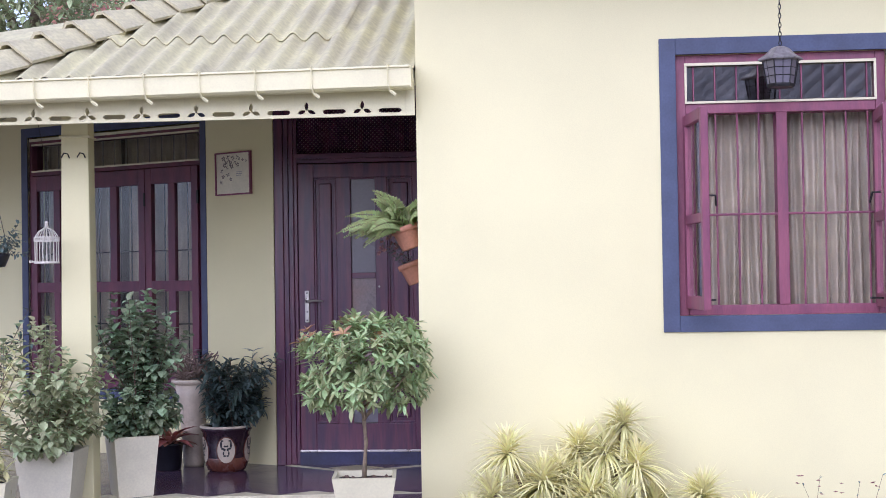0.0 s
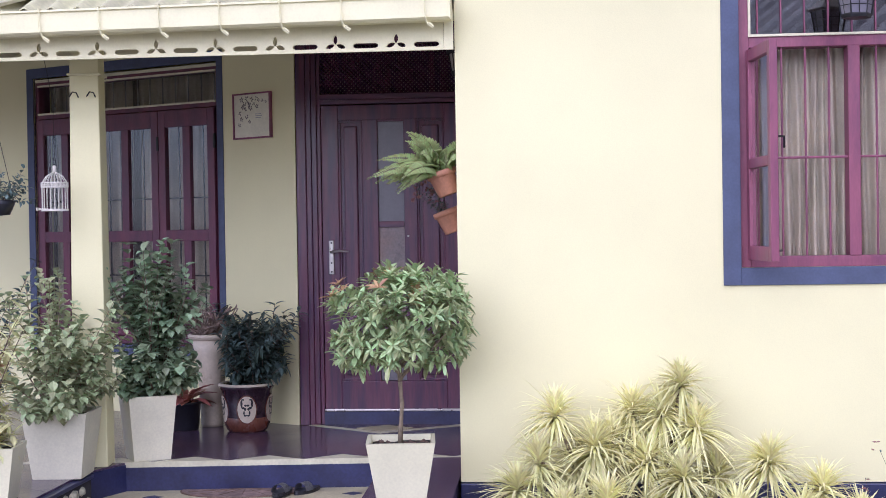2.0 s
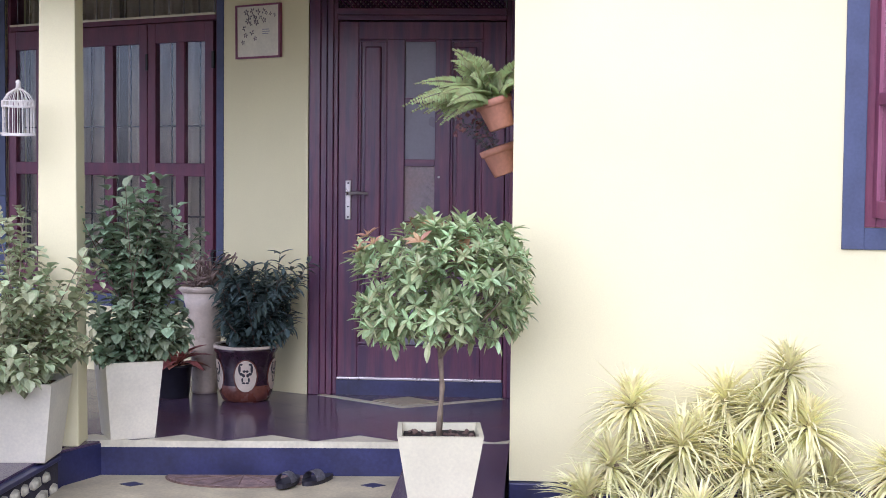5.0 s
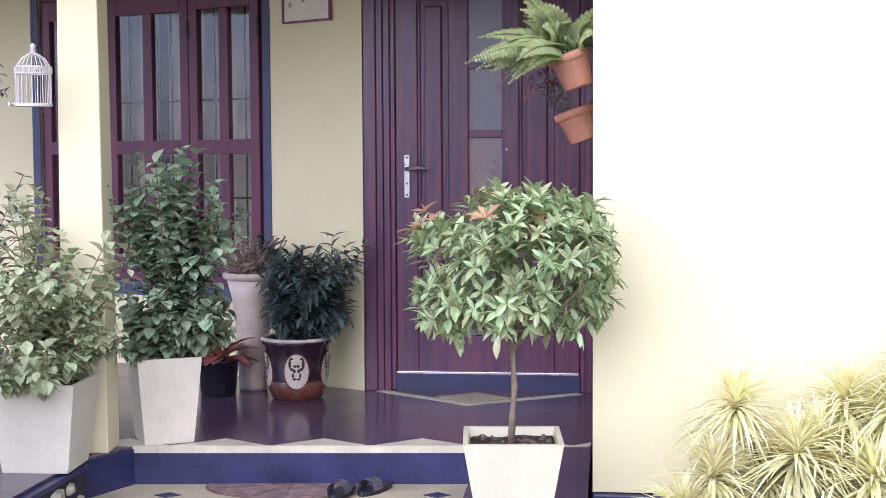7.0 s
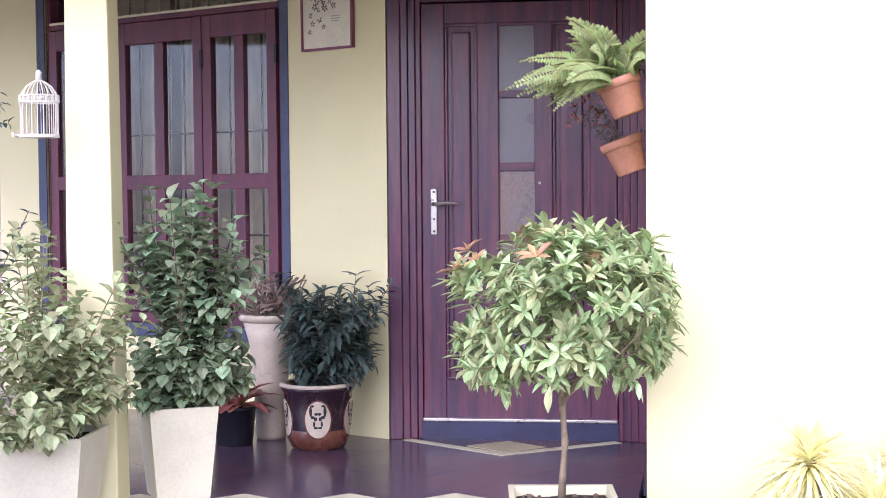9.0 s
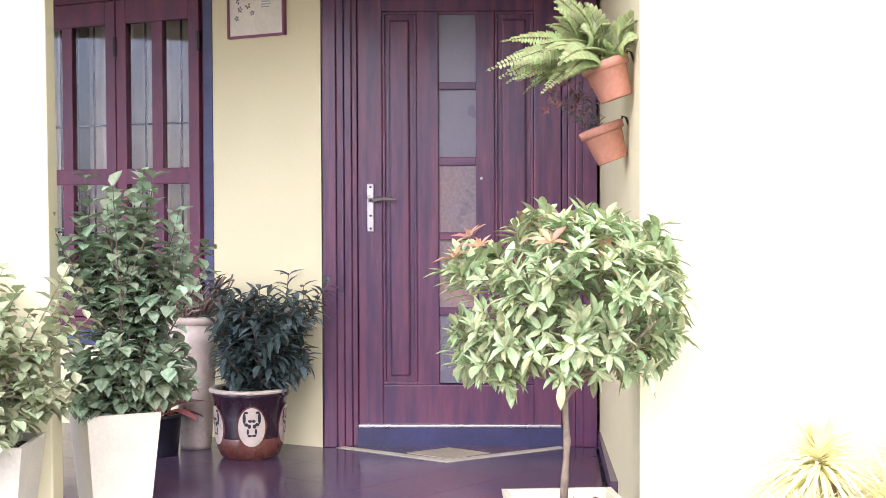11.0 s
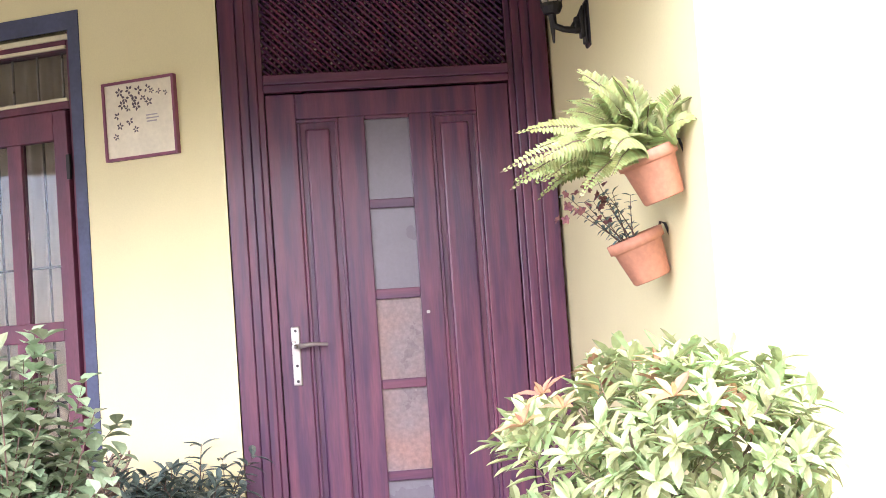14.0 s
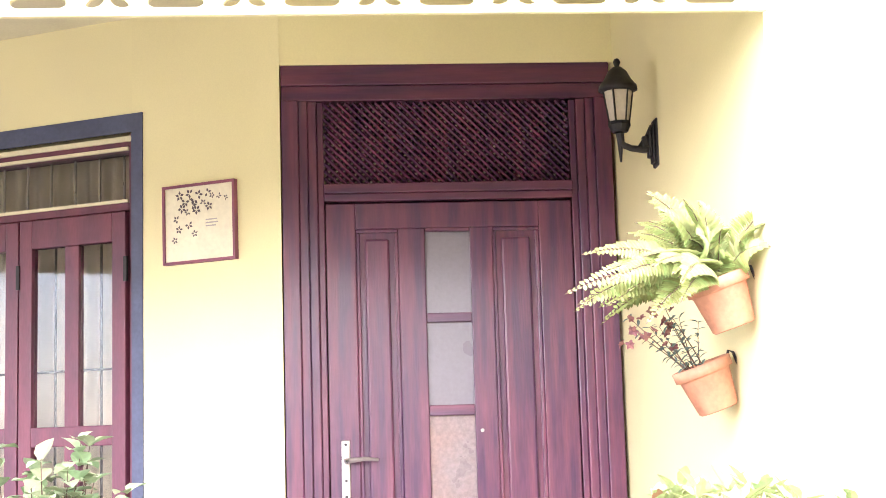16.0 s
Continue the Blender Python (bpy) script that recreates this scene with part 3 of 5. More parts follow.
part("weather_bar", boxes((0.0, 0.96, 0.022, 0.05, 0.088, 0.104), bevel=0.004), STEEL, leaf_ob, "pale metal weather strip")
part("threshold", boxes((0.0, 0.965, 0.03, 0.16, 0.0, 0.088)), RISER, door, "dark raised threshold")
hd = part("handle_plate", boxes((0.046, 0.080, 0.034, 0.046, 1.013, 1.242), bevel=0.005), STEEL, leaf_ob, "steel lock plate")
lv = bmesh.new()
tube(lv, [(0.063, 0.04, 1.165), (0.063, 0.0, 1.165), (0.08, -0.012, 1.166), (0.13, -0.012, 1.171), (0.185, -0.004, 1.166)], [0.011, 0.010, 0.010, 0.0085, 0.006], 8)
part("lever", lv, STEEL, hd, "steel lever handle")
kb = bmesh.new()
for z in (1.225, 1.09, 1.03):
    tube(kb, [(0.063, 0.036, z), (0.063, 0.031, z)], 0.006, 8)
part("screw", kb, IRON, hd)

ph = bmesh.new()
tube(ph, [(0.585, 0.046, 1.265), (0.585, 0.036, 1.265)], 0.007, 10)
part("peephole", ph, STEEL, leaf_ob, "small metal door viewer")
solid("hall", boxes((-0.15, 1.13, 0.30, 0.34, 0.0, 2.9), (-0.15, 1.13, 0.2, 0.30, 2.7, 2.9), (-0.19, -0.15, 0.16, 0.34, 0.0, 2.9), (1.13, 1.17, 0.205, 0.34, 0.0, 2.9)), ROOM, "dim hall behind the front door", "room")

# ---- bay window ----
bay = thing("window_1", B, "wide dark red wooden bay window with three glazed casements", "window", kind="structure")
bz0, bz1 = 0.42, 2.58
for nm, s in (("band", (-2.43, LW[0], -0.006, 0.02, bz0, bz1)), ("band", (LW[1], -0.447, -0.006, 0.02, bz0, bz1)), ("band", (LW[0], LW[1], -0.006, 0.02, LW[3], bz1)), ("band", (LW[0], LW[1], -0.006, 0.02, bz0, 0.50))):
    part(nm, boxes(s), BLUE, bay, "blue-grey painted surround")
part("frame", boxes((-2.36, -2.33, 0.02, 0.14, 0.50, 2.505), (-0.53, -0.50, 0.02, 0.14, 0.50, 2.505), (-2.33, -0.53, 0.02, 0.14, 2.44, 2.495), (-2.33, -0.53, 0.02, 0.14, 2.19, 2.225), (-2.33, -0.53, 0.02, 0.14, 0.50, 0.56), bevel=0.004), BAYWOOD, bay)
part("white_bead", boxes((-2.35, -0.51, 0.008, 0.03, 2.472, 2.493), (-2.33, -0.53, 0.012, 0.03, 2.437, 2.45), (-2.33, -0.53, 0.012, 0.03, 2.222, 2.235)), PLANTER, bay, "pale bead round the transom light")
part("pane", boxes((-2.33, -0.53, 0.075, 0.081, 2.225, 2.44)), GLASS, bay)
tb = bmesh.new()
for i in range(14):
    x = -2.24 + i * 0.125
    tube(tb, [(x, 0.11, 2.21), (x, 0.11, 2.46)], 0.006, 6)
part("grille", tb, STEEL, bay, "thin upright bars behind the transom light")
for a, b in ((-2.325, -1.745), (-1.737, -1.075), (-1.068, -0.535)):
    cs = part("casement", boxes((a, a + 0.065, 0.0, 0.045, 0.565, 2.185), (b - 0.065, b, 0.0, 0.045, 0.565, 2.185), (a + 0.065, b - 0.065, 0.0, 0.045, 2.065, 2.185), (a + 0.065, b - 0.065, 0.0, 0.045, 1.25, 1.33), (a + 0.065, b - 0.065, 0.0, 0.045, 0.565, 0.66), ((a + b) / 2 - 0.035, (a + b) / 2 + 0.035, 0.003, 0.042, 0.66, 2.065), bevel=0.004), BAYWOOD, bay, "red-brown casement with narrow panes")
    for p, q in ((a + 0.065, (a + b) / 2 - 0.035), ((a + b) / 2 + 0.035, b - 0.065)):
        for c, d in ((0.66, 1.25), (1.33, 2.065)):
            part("pane", boxes((p, q, 0.02, 0.025, c, d)), GLASS, cs)
    for z in (0.75, 1.95):
        part("hinge", boxes((b - 0.004, b + 0.012, -0.008, 0.004, z - 0.05, z + 0.05)), IRON, cs)
gr = bmesh.new()
for i in range(15):
    x = -2.26 + i * 0.117
    tube(gr, [(x, 0.12, 0.5), (x, 0.12, 2.16)], 0.006, 6)
for z in (1.0, 1.56):
    tube(gr, [(-2.3, 0.12, z), (-0.59, 0.12, z)], 0.006, 6)
part("grille", gr, IRON, bay, "iron bars behind the glass")


def curtain(x0, x1, z0, z1, y, folds, amp, parent, nm="curtain"):
    bm = bmesh.new()
    n = folds * 8
    rows = []
    for k in range(9):
        f = k / 8
        z = z1 + (z0 - z1) * f
        row = []
        for i in range(n + 1):
            u = i / n
            w = math.sin(2 * math.pi * folds * (u + 0.02 * math.sin(9 * u)) + 0.35 * math.sin(3 * f + 7 * u))
            row.append(bm.verts.new((x0 + (x1 - x0) * u + 0.006 * math.sin(5 * f + 20 * u), y + amp * (0.55 + 0.45 * f) * w, z)))
        rows.append(row)
    for a, b in zip(rows, rows[1:]):
        for i in range(n):
            bm.faces.new((a[i], a[i + 1], b[i + 1], b[i]))
    g = bmesh.ops.solidify(bm, geom=bm.faces[:], thickness=0.0015)
    return bm


for a, b in ((-2.32, -1.5), (-1.42, -0.57)):
    ct = solid("curtain", curtain(a, b, 0.5, 2.55, 0.178, 10, 0.026, None), CURTAIN, "gathered pale curtain behind the bay window", "curtain", kind="thing", m=B, smooth=True)

# ---- front window ----
fw = thing("window_2", pose(0, FW, 0), "dark red window with open casements and a blue surround", "window", kind="structure")
x0, x1, z0, z1 = 2.44, 3.76, 1.0, 2.62
for s in ((x0, WIN[0], -0.012, 0.02, z0, z1), (WIN[1], x1, -0.012, 0.02, z0, z1), (WIN[0], WIN[1], -0.012, 0.02, WIN[3], z1), (WIN[0], WIN[1], -0.012, 0.02, z0, WIN[2])):
    part("band", boxes(s, bevel=0.003), BLUE, fw, "blue-grey painted surround")
a, b, c, d = WIN
part("frame", boxes((a, a + 0.055, 0.03, 0.14, c, d), (b - 0.055, b, 0.03, 0.14, c, d), (a + 0.055, b - 0.055, 0.03, 0.14, d - 0.045, d), (a + 0.055, b - 0.055, 0.03, 0.14, c, c + 0.055), (a + 0.055, b - 0.055, 0.03, 0.14, 2.205, 2.26), (3.075, 3.135, 0.025, 0.14, c + 0.055, 2.205), bevel=0.004), REDWOOD, fw)
part("white_bead", boxes((a + 0.05, b - 0.05, 0.018, 0.032, d - 0.06, d - 0.045), (a + 0.05, b - 0.05, 0.018, 0.032, 2.26, 2.272), (a + 0.05, a + 0.062, 0.018, 0.032, 2.272, d - 0.06), (b - 0.062, b - 0.05, 0.018, 0.032, 2.272, d - 0.06)), PLANTER, fw, "pale bead round the transom light")
part("pane", boxes((a + 0.055, b - 0.055, 0.06, 0.066, 2.26, d - 0.045)), MIRRORGLASS, fw, "reflective transom pane").visible_shadow = False
gb2 = bmesh.new()
for i in range(9):
    x = a + 0.1 + i * 0.118
    tube(gb2, [(x, 0.05, c + 0.05), (x, 0.05, 2.21)], 0.0055, 6)
    tube(gb2, [(x, 0.05, 2.26), (x, 0.05, d - 0.04)], 0.0045, 6)
for z in (1.645,):
    tube(gb2, [(a + 0.05, 0.05, z), (b - 0.05, 0.05, z)], 0.007, 6)
part("grille", gb2, REDWOOD, fw, "painted iron bars across the opening")
for sx, hinge in ((1, a + 0.055), (-1, b - 0.055)):
    cs = part("casement", boxes((0.0, 0.05, -0.02, 0.02, 0.0, 1.06), (0.44, 0.49, -0.02, 0.02, 0.0, 1.06), (0.05, 0.44, -0.02, 0.02, 1.0, 1.06), (0.05, 0.44, -0.02, 0.02, 0.0, 0.07), (0.05, 0.44, -0.02, 0.02, 0.46, 0.51), bevel=0.004), REDWOOD, fw, "open red-brown casement leaf")
    cs.matrix_local = pose(hinge, 0.02, 1.13, rz=-84 if sx > 0 else 264)
    part("pane", boxes((0.05, 0.44, -0.003, 0.003, 0.07, 0.46), (0.05, 0.44, -0.003, 0.003, 0.51, 1.0)), GLASS, cs)
    st = bmesh.new()
    tube(st, [(0.42, 0.03 * sx, 0.6), (0.40, 0.07 * sx, 0.6), (0.36, 0.08 * sx, 0.55)], 0.006, 6)
    tube(st, [(0.42, 0.03 * sx, 0.05), (0.3, 0.08 * sx, 0.05)], 0.006, 6)
    part("stay", st, IRON, cs, "black iron casement stay")
for p, q in ((2.54, 3.10), (3.10, 3.67)):
    solid("curtain", curtain(p, q, 1.0, 2.24, FW + 0.19, 11, 0.034, None), CURTAIN, "gathered pale striped curtain behind the window", "curtain", kind="thing", smooth=True)

# ---- porch floor tiles, border and inlay ----
def clip(poly, region):
    """The part of a convex outline inside a convex, counter-clockwise region."""
    outp = list(poly)
    for i in range(len(region)):
        a, b = region[i], region[(i + 1) % len(region)]
        src, outp = outp, []
        for k in range(len(src)):
            p, q = src[k], src[(k + 1) % len(src)]
            sp = (b[0] - a[0]) * (p[1] - a[1]) - (b[1] - a[1]) * (p[0] - a[0])
            sq = (b[0] - a[0]) * (q[1] - a[1]) - (b[1] - a[1]) * (q[0] - a[0])
            if sp >= 0:
                outp.append(p)
            if (sp >= 0) != (sq >= 0):
                f = sp / (sp - sq)
                outp.append((p[0] + (q[0] - p[0]) * f, p[1] + (q[1] - p[1]) * f))
        if not outp:
            break
    return outp


def area(p):
    return 0.5 * abs(sum(p[i][0] * p[(i + 1) % len(p)][1] - p[(i + 1) % len(p)][0] * p[i][1] for i in range(len(p))))


floor = thing("floor", pose(0, 0, 0), "polished brown tiles laid diagonally on the porch", "floor", kind="structure")
inw = -out
MAIN = [(-4.4, -1.92), (1.055, -1.325), (1.12, 0.05), (1.12, 0.3), (-4.4, 1.8)]
LEFT = [(-4.4, -3.38), (-1.012, -3.38), (-1.012, -1.552), (-4.4, -1.922)]
DG = 0.43
S0 = 0.055            # where the first border triangle starts along the edge


def tile(points, material, nm="tile", z=0.0, h=0.011):
    part(nm, prism(points, z - h, z), material, floor)


def at_edge(s, f):
    p = EDGE_L + along * s + inw * f
    return (p.x, p.y)


for region in (MAIN, LEFT):
    for i in range(-17, 12):
        for j in range(-14, 26):
            if (i + j) % 2:
                continue
            cs, cf = S0 + i * DG / 2, j * DG / 2
            h = DG / 2 - 0.002
            tri = clip([at_edge(cs - h, cf), at_edge(cs, cf - h), at_edge(cs + h, cf), at_edge(cs, cf + h)], region)
            if len(tri) < 3 or area(tri) < 0.002:
                continue
            border = j == 0 and region is MAIN
            if border:
                b3 = clip([at_edge(cs - h, 0.004), at_edge(cs + h, 0.004), at_edge(cs, 0.165)], region)
                if len(b3) > 2:
                    tile(b3, CREAMTILE, "border_tile", 0.0015)
            cx = sum(p[0] for p in tri) / len(tri)
            cy = sum(p[1] for p in tri) / len(tri)
            if cx < -3.4 or cy > 1.0:
                continue
            tile(tri, TILE_B if random.random() < 0.35 else TILE)
part("edge_strip", prism([at_edge(0.0, 0.0), at_edge(2.06, 0.0), at_edge(2.06, 0.006), at_edge(0.0, 0.006)], -0.03, 0.002), CREAMTILE, floor, "pale tile edge along the top step")
tile([(-1.0, -1.552), (-1.0, -1.832), (-0.89, -1.544)], TILE)
# cream inlay before the door
A3, B3, C3 = Vector((-0.10, -0.02)), Vector((0.43, -0.40)), Vector((0.98, -0.02))
for p, q in ((A3, B3), (B3, C3)):
    n = Vector((-(q - p).y, (q - p).x)).normalized() * 0.055
    part("inlay", prism([tuple(p), tuple(q), tuple(q + n), tuple(p + n)], -0.005, 0.0022 if p is A3 else 0.0028), CREAMTILE, floor, "cream inlay strip")
part("inlay", prism([(0.43, -0.315), (0.62, -0.16), (0.43, -0.02), (0.24, -0.16)], -0.005, 0.0034), STEPTILE, floor, "sandy diamond inlay")

# tread insets
insets = thing("tread_insets", pose(0, 0, -0.1645), "small dark diamond insets in the step", "tile", kind="structure")
for s in (0.30, 1.42):
    part("inset", prism([on_step(s - 0.06, 0.2), on_step(s, 0.25), on_step(s + 0.06, 0.2), on_step(s, 0.15)], -0.004, 0.001), RISER, insets)

# stone facing of the left terrace
facing = thing("stone_facing", pose(-1.0, 0, 0), "rough pale stones set in dark mortar along the terrace", "wall", kind="structure")
part("mortar", boxes((0.0, 0.012, -3.40, -1.845, GZ, -0.03)), MORTAR, facing)
part("coping", boxes((-0.02, 0.03, -3.42, -1.845, -0.035, -0.013), bevel=0.004), RISER, facing, "dark coping strip")
zz = GZ + 0.0
row = 0
while zz < -0.06:
    hgt = rnd(0.06, 0.13)
    y = -3.38 + rnd(0, 0.06)
    while y < -1.96:
        ln = rnd(0.05, 0.19)
        hh = min(hgt, -0.045 - zz)
        if hh > 0.025:
            sb = bmesh.new()
            bmesh.ops.create_icosphere(sb, subdivisions=1, radius=0.5)
            for v in sb.verts:
                v.co = Vector((max(0.0, v.co.x) * 0.06, v.co.y * (ln - 0.012) * rnd(0.95, 1.12), v.co.z * (hh - 0.010) * rnd(0.95, 1.12)))
            o = part("stone", sb, STONE, facing)
            o.location = (0.006, y + ln / 2, zz + hh / 2)
        y += ln
    zz += hgt


# ---- plants and pots ----
def sprig(bm_stem, bm_leaf, start, direction, length, n, leaf_len, leaf_w, radius=0.004, curve=0.3, droop=0.3, whorl=1, jitter=0.4):
    """A curved twig with leaves along it."""
    d = Vector(direction).normalized()
    p = Vector(start)
    pts = [p.copy()]
    bend = Vector((rnd(-1, 1), rnd(-1, 1), rnd(-0.6, 0.4))) * curve
    for k in range(5):
        d = (d + bend * 0.2).normalized()
        p = p + d * length / 5
        pts.append(p.copy())
    tube(bm_stem, pts, [radius * (1 - 0.14 * i) for i in range(6)], 5)
    for k in range(n):
        f = (k + 0.8) / n
        i = min(4, int(f * 5))
        g = f * 5 - i
        q = pts[i].lerp(pts[i + 1], g)
        ax = (pts[i + 1] - pts[i]).normalized()
        for w in range(whorl):
            a = 2.4 * k + 2 * math.pi * w / whorl + rnd(-0.3, 0.3)
            side = ax.orthogonal().normalized()
            side = Matrix.Rotation(a, 3, ax) @ side
            ld = (side + ax * 0.55 + Vector((rnd(-jitter, jitter), rnd(-jitter, jitter), rnd(-jitter, jitter) + 0.05))).normalized()
            sc = rnd(0.7, 1.15)
            leaf(bm_leaf, q, ld, (0, 0, 1), leaf_len * sc, leaf_w * sc, droop=droop, fold=0.2)


def whorl_at(bm, p, d, n, length, width, spread=0.9):
    d = Vector(d).normalized()
    side = d.orthogonal().normalized()
    for k in range(n):
        s = Matrix.Rotation(2 * math.pi * k / n + rnd(-0.3, 0.3), 3, d) @ side
        ld = (d * rnd(0.25, 0.7) + s * spread).normalized()
        sc = rnd(0.75, 1.15)
        leaf(bm, p, ld, d, length * sc, width * sc, droop=0.22, fold=0.22)
    leaf(bm, p, d, side, length * 0.6, width * 0.6, 0.1, 0.3)


# topiary in a white planter on the ledge
tp = thing("planter", pose(0.825, -2.58, 0.0, rz=6), "tapered white square planter on the porch ledge", "planter")
part("body", square_pot(bmesh.new(), 0.335, 0.235, 0.285, 0.018, 0.05), PLANTER, tp)
soil_disc(tp, 0.285, 0.255)
peb = bmesh.new()
for _ in range(40):
    g = bmesh.ops.create_icosphere(peb, subdivisions=1, radius=rnd(0.006, 0.014))
    off = Vector((rnd(-0.13, 0.13), rnd(-0.13, 0.13), 0.256))
    for v in g["verts"]:
        v.co = v.co * 1.0 + off
tagged(part("dry_leaf_litter", peb, DRY, tp, "dry brown litter on the soil"), kind="stuff")
tree = thing("topiary_tree", pose(0.82, -2.57, 0.25), "small clipped standard tree with glossy pale green leaves", "tree")
st = bmesh.new()
tube(st, [(0.0, 0, 0), (0.005, 0, 0.1), (0.012, 0.004, 0.2), (0.005, 0, 0.30), (0.0, 0.0, 0.42)], [0.013, 0.012, 0.0115, 0.011, 0.012], 8)
for k in range(16):
    a = k * 2.4
    r = rnd(0.16, 0.31)
    top = Vector((r * math.cos(a), r * math.sin(a), rnd(0.45, 0.78)))
    b0 = Vector((0, 0, rnd(0.30, 0.42)))
    mid = b0.lerp(top, 0.5) + Vector((0, 0, -0.03 + rnd(-0.03, 0.05)))
    limb = bmesh.new()
    tube(limb, [b0, mid, top], [0.007, 0.005, 0.003], 5)
    part("branch", limb, BARK, tree)
cr, tw = bmesh.new(), bmesh.new()
red = bmesh.new()
cnt = 0
while cnt < 235:
    d = rdir(-0.75)
    # a flat-topped, broad crown with loose lower skirts
    rx, rz = 0.318, (0.225 if d.z > 0 else 0.25)
    f = rnd(0.8, 1.0) if random.random() < 0.66 else rnd(0.3, 0.8)
    flat = (math.hypot(d.x, d.y) ** 4 + abs(d.z) ** 4) ** 0.25 if d.z > 0 else 1.0
    p = Vector((d.x / flat * rx * f, d.y / flat * rx * f, 0.605 + (d.z / flat if d.z > 0 else -abs(d.z) ** 0.6) * rz * f))
    if noise.noise(p * 6.0) < -0.36:
        continue
    dd = (d + Vector((0, 0, 0.55)) + Vector((rnd(-0.3, 0.3), rnd(-0.3, 0.3), rnd(-0.2, 0.2)))).normalized()
    if d.z < -0.45:
        dd = (Vector((d.x, d.y, 0)) + Vector((0, 0, rnd(-0.9, 0.1)))).normalized()
    young = p.z > 0.72 and random.random() < 0.07
    tgt = red if young else cr
    sprig(tw, tgt, p - dd * 0.03, dd, rnd(0.05, 0.09), random.randint(4, 6), 0.074, 0.025, 0.0022, 0.3, 0.10, 2, 0.35)
    whorl_at(tgt, p + dd * 0.035, dd, 4, 0.055, 0.019)
    cnt += 1
for q in ((-0.27, -0.14, 0.80), (-0.24, -0.20, 0.775), (-0.31, -0.12, 0.74), (-0.05, -0.33, 0.79)):
    whorl_at(red, Vector(q), (q[0], q[1], 0.6), 6, 0.06, 0.02)
part("trunk", st, BARK, tree, smooth=True)
tagged(part("twig_growth", tw, BARK, tree), kind="stuff")
part("crown", cr, LEAF, tree)
part("young_leaves", red, LEAF_RED, tree, "orange-red young leaf tips")


def shrub(name, m, label, n, height, spread, leaf_len, leaf_w, material, twig=0.005, lean=(0, 0, 0), n_leaf=13, base_z=0.0, whorl=2, low=(0.08, 0.35)):
    ob = thing(name, m, label, "plant")
    s, l = bmesh.new(), bmesh.new()
    for k in range(n):
        a = 2 * math.pi * k / n + rnd(-0.4, 0.4)
        r = rnd(0.2, 1.0) * spread
        d = Vector((math.cos(a) * r, math.sin(a) * r, height * rnd(0.55, 1.0))) + Vector(lean) * rnd(0.3, 1.0)
        if k % 3 == 0:
            d = Vector((math.cos(a) * spread * rnd(0.5, 0.85), math.sin(a) * spread * rnd(0.5, 0.85), height * rnd(*low)))
        b0 = Vector((rnd(-0.04, 0.04), rnd(-0.04, 0.04), base_z))
        sprig(s, l, b0, d, d.length, n_leaf, leaf_len, leaf_w, twig, 0.25, 0.3, whorl)
        for q in range(2):
            f = rnd(0.25, 0.75)
            dd = (d.normalized() + rdir(-0.2) * 0.9).normalized()
            sprig(s, l, b0 + d * f, dd, d.length * rnd(0.25, 0.45), n_leaf // 2, leaf_len, leaf_w, twig * 0.6, 0.3, 0.35, whorl)
    part("stem", s, DRY if material is not LEAF_PALE else BARK, ob)
    part("foliage", l, material, ob)
    return ob


# bougainvillea pots
pot1 = thing("planter", pose(-1.10, -1.965, 0.0, rz=4), "tapered grey-white square planter on the terrace", "planter", "bougainvillea planters")
part("body", square_pot(bmesh.new(), 0.35, 0.26, 0.355, 0.015, 0.05), GREYPLANTER, pot1)
soil_disc(pot1, 0.305, 0.32)
shrub("bougainvillea", pose(-1.11, -2.02, 0.31), "leafy bougainvillea with long arching pale shoots", 28, 0.78, 0.42, 0.058, 0.045, LEAF_PALE, lean=(0.07, -0.02, 0), n_leaf=17)
pot2 = thing("planter", pose(-0.80, -1.385, 0.0, rz=30), "tapered white square planter turned at an angle", "planter", "bougainvillea planters")
part("body", square_pot(bmesh.new(), 0.28, 0.21, 0.375, 0.012, 0.05), GREYPLANTER, pot2)
soil_disc(pot2, 0.235, 0.345)
shrub("bougainvillea", pose(-0.755, -1.36, 0.345), "tall dense bougainvillea with dark heart-shaped leaves", 44, 0.88, 0.335, 0.064, 0.052, LEAF_MID, lean=(0.0, 0.0, 0.05), n_leaf=18)
pot3 = thing("planter", pose(-1.20, -2.72, 0.0, rz=8), "white square planter at the terrace edge", "planter")
part("body", square_pot(bmesh.new(), 0.30, 0.21, 0.28, 0.015, 0.05), PLANTER, pot3)
soil_disc(pot3, 0.26, 0.25)
cro = shrub("croton", pose(-1.25, -2.72, 0.25), "croton with yellow and reddish long leaves", 14, 0.66, 0.22, 0.11, 0.026, YGREEN, n_leaf=10)
rl = bmesh.new()
for _ in range(6):
    whorl_at(rl, (rnd(-0.02, 0.12), rnd(-0.1, 0.05), rnd(0.12, 0.5)), rdir(0.1), 6, 0.09, 0.02)
part("red_leaves", rl, LEAF_RED, cro, "orange-red croton leaves")

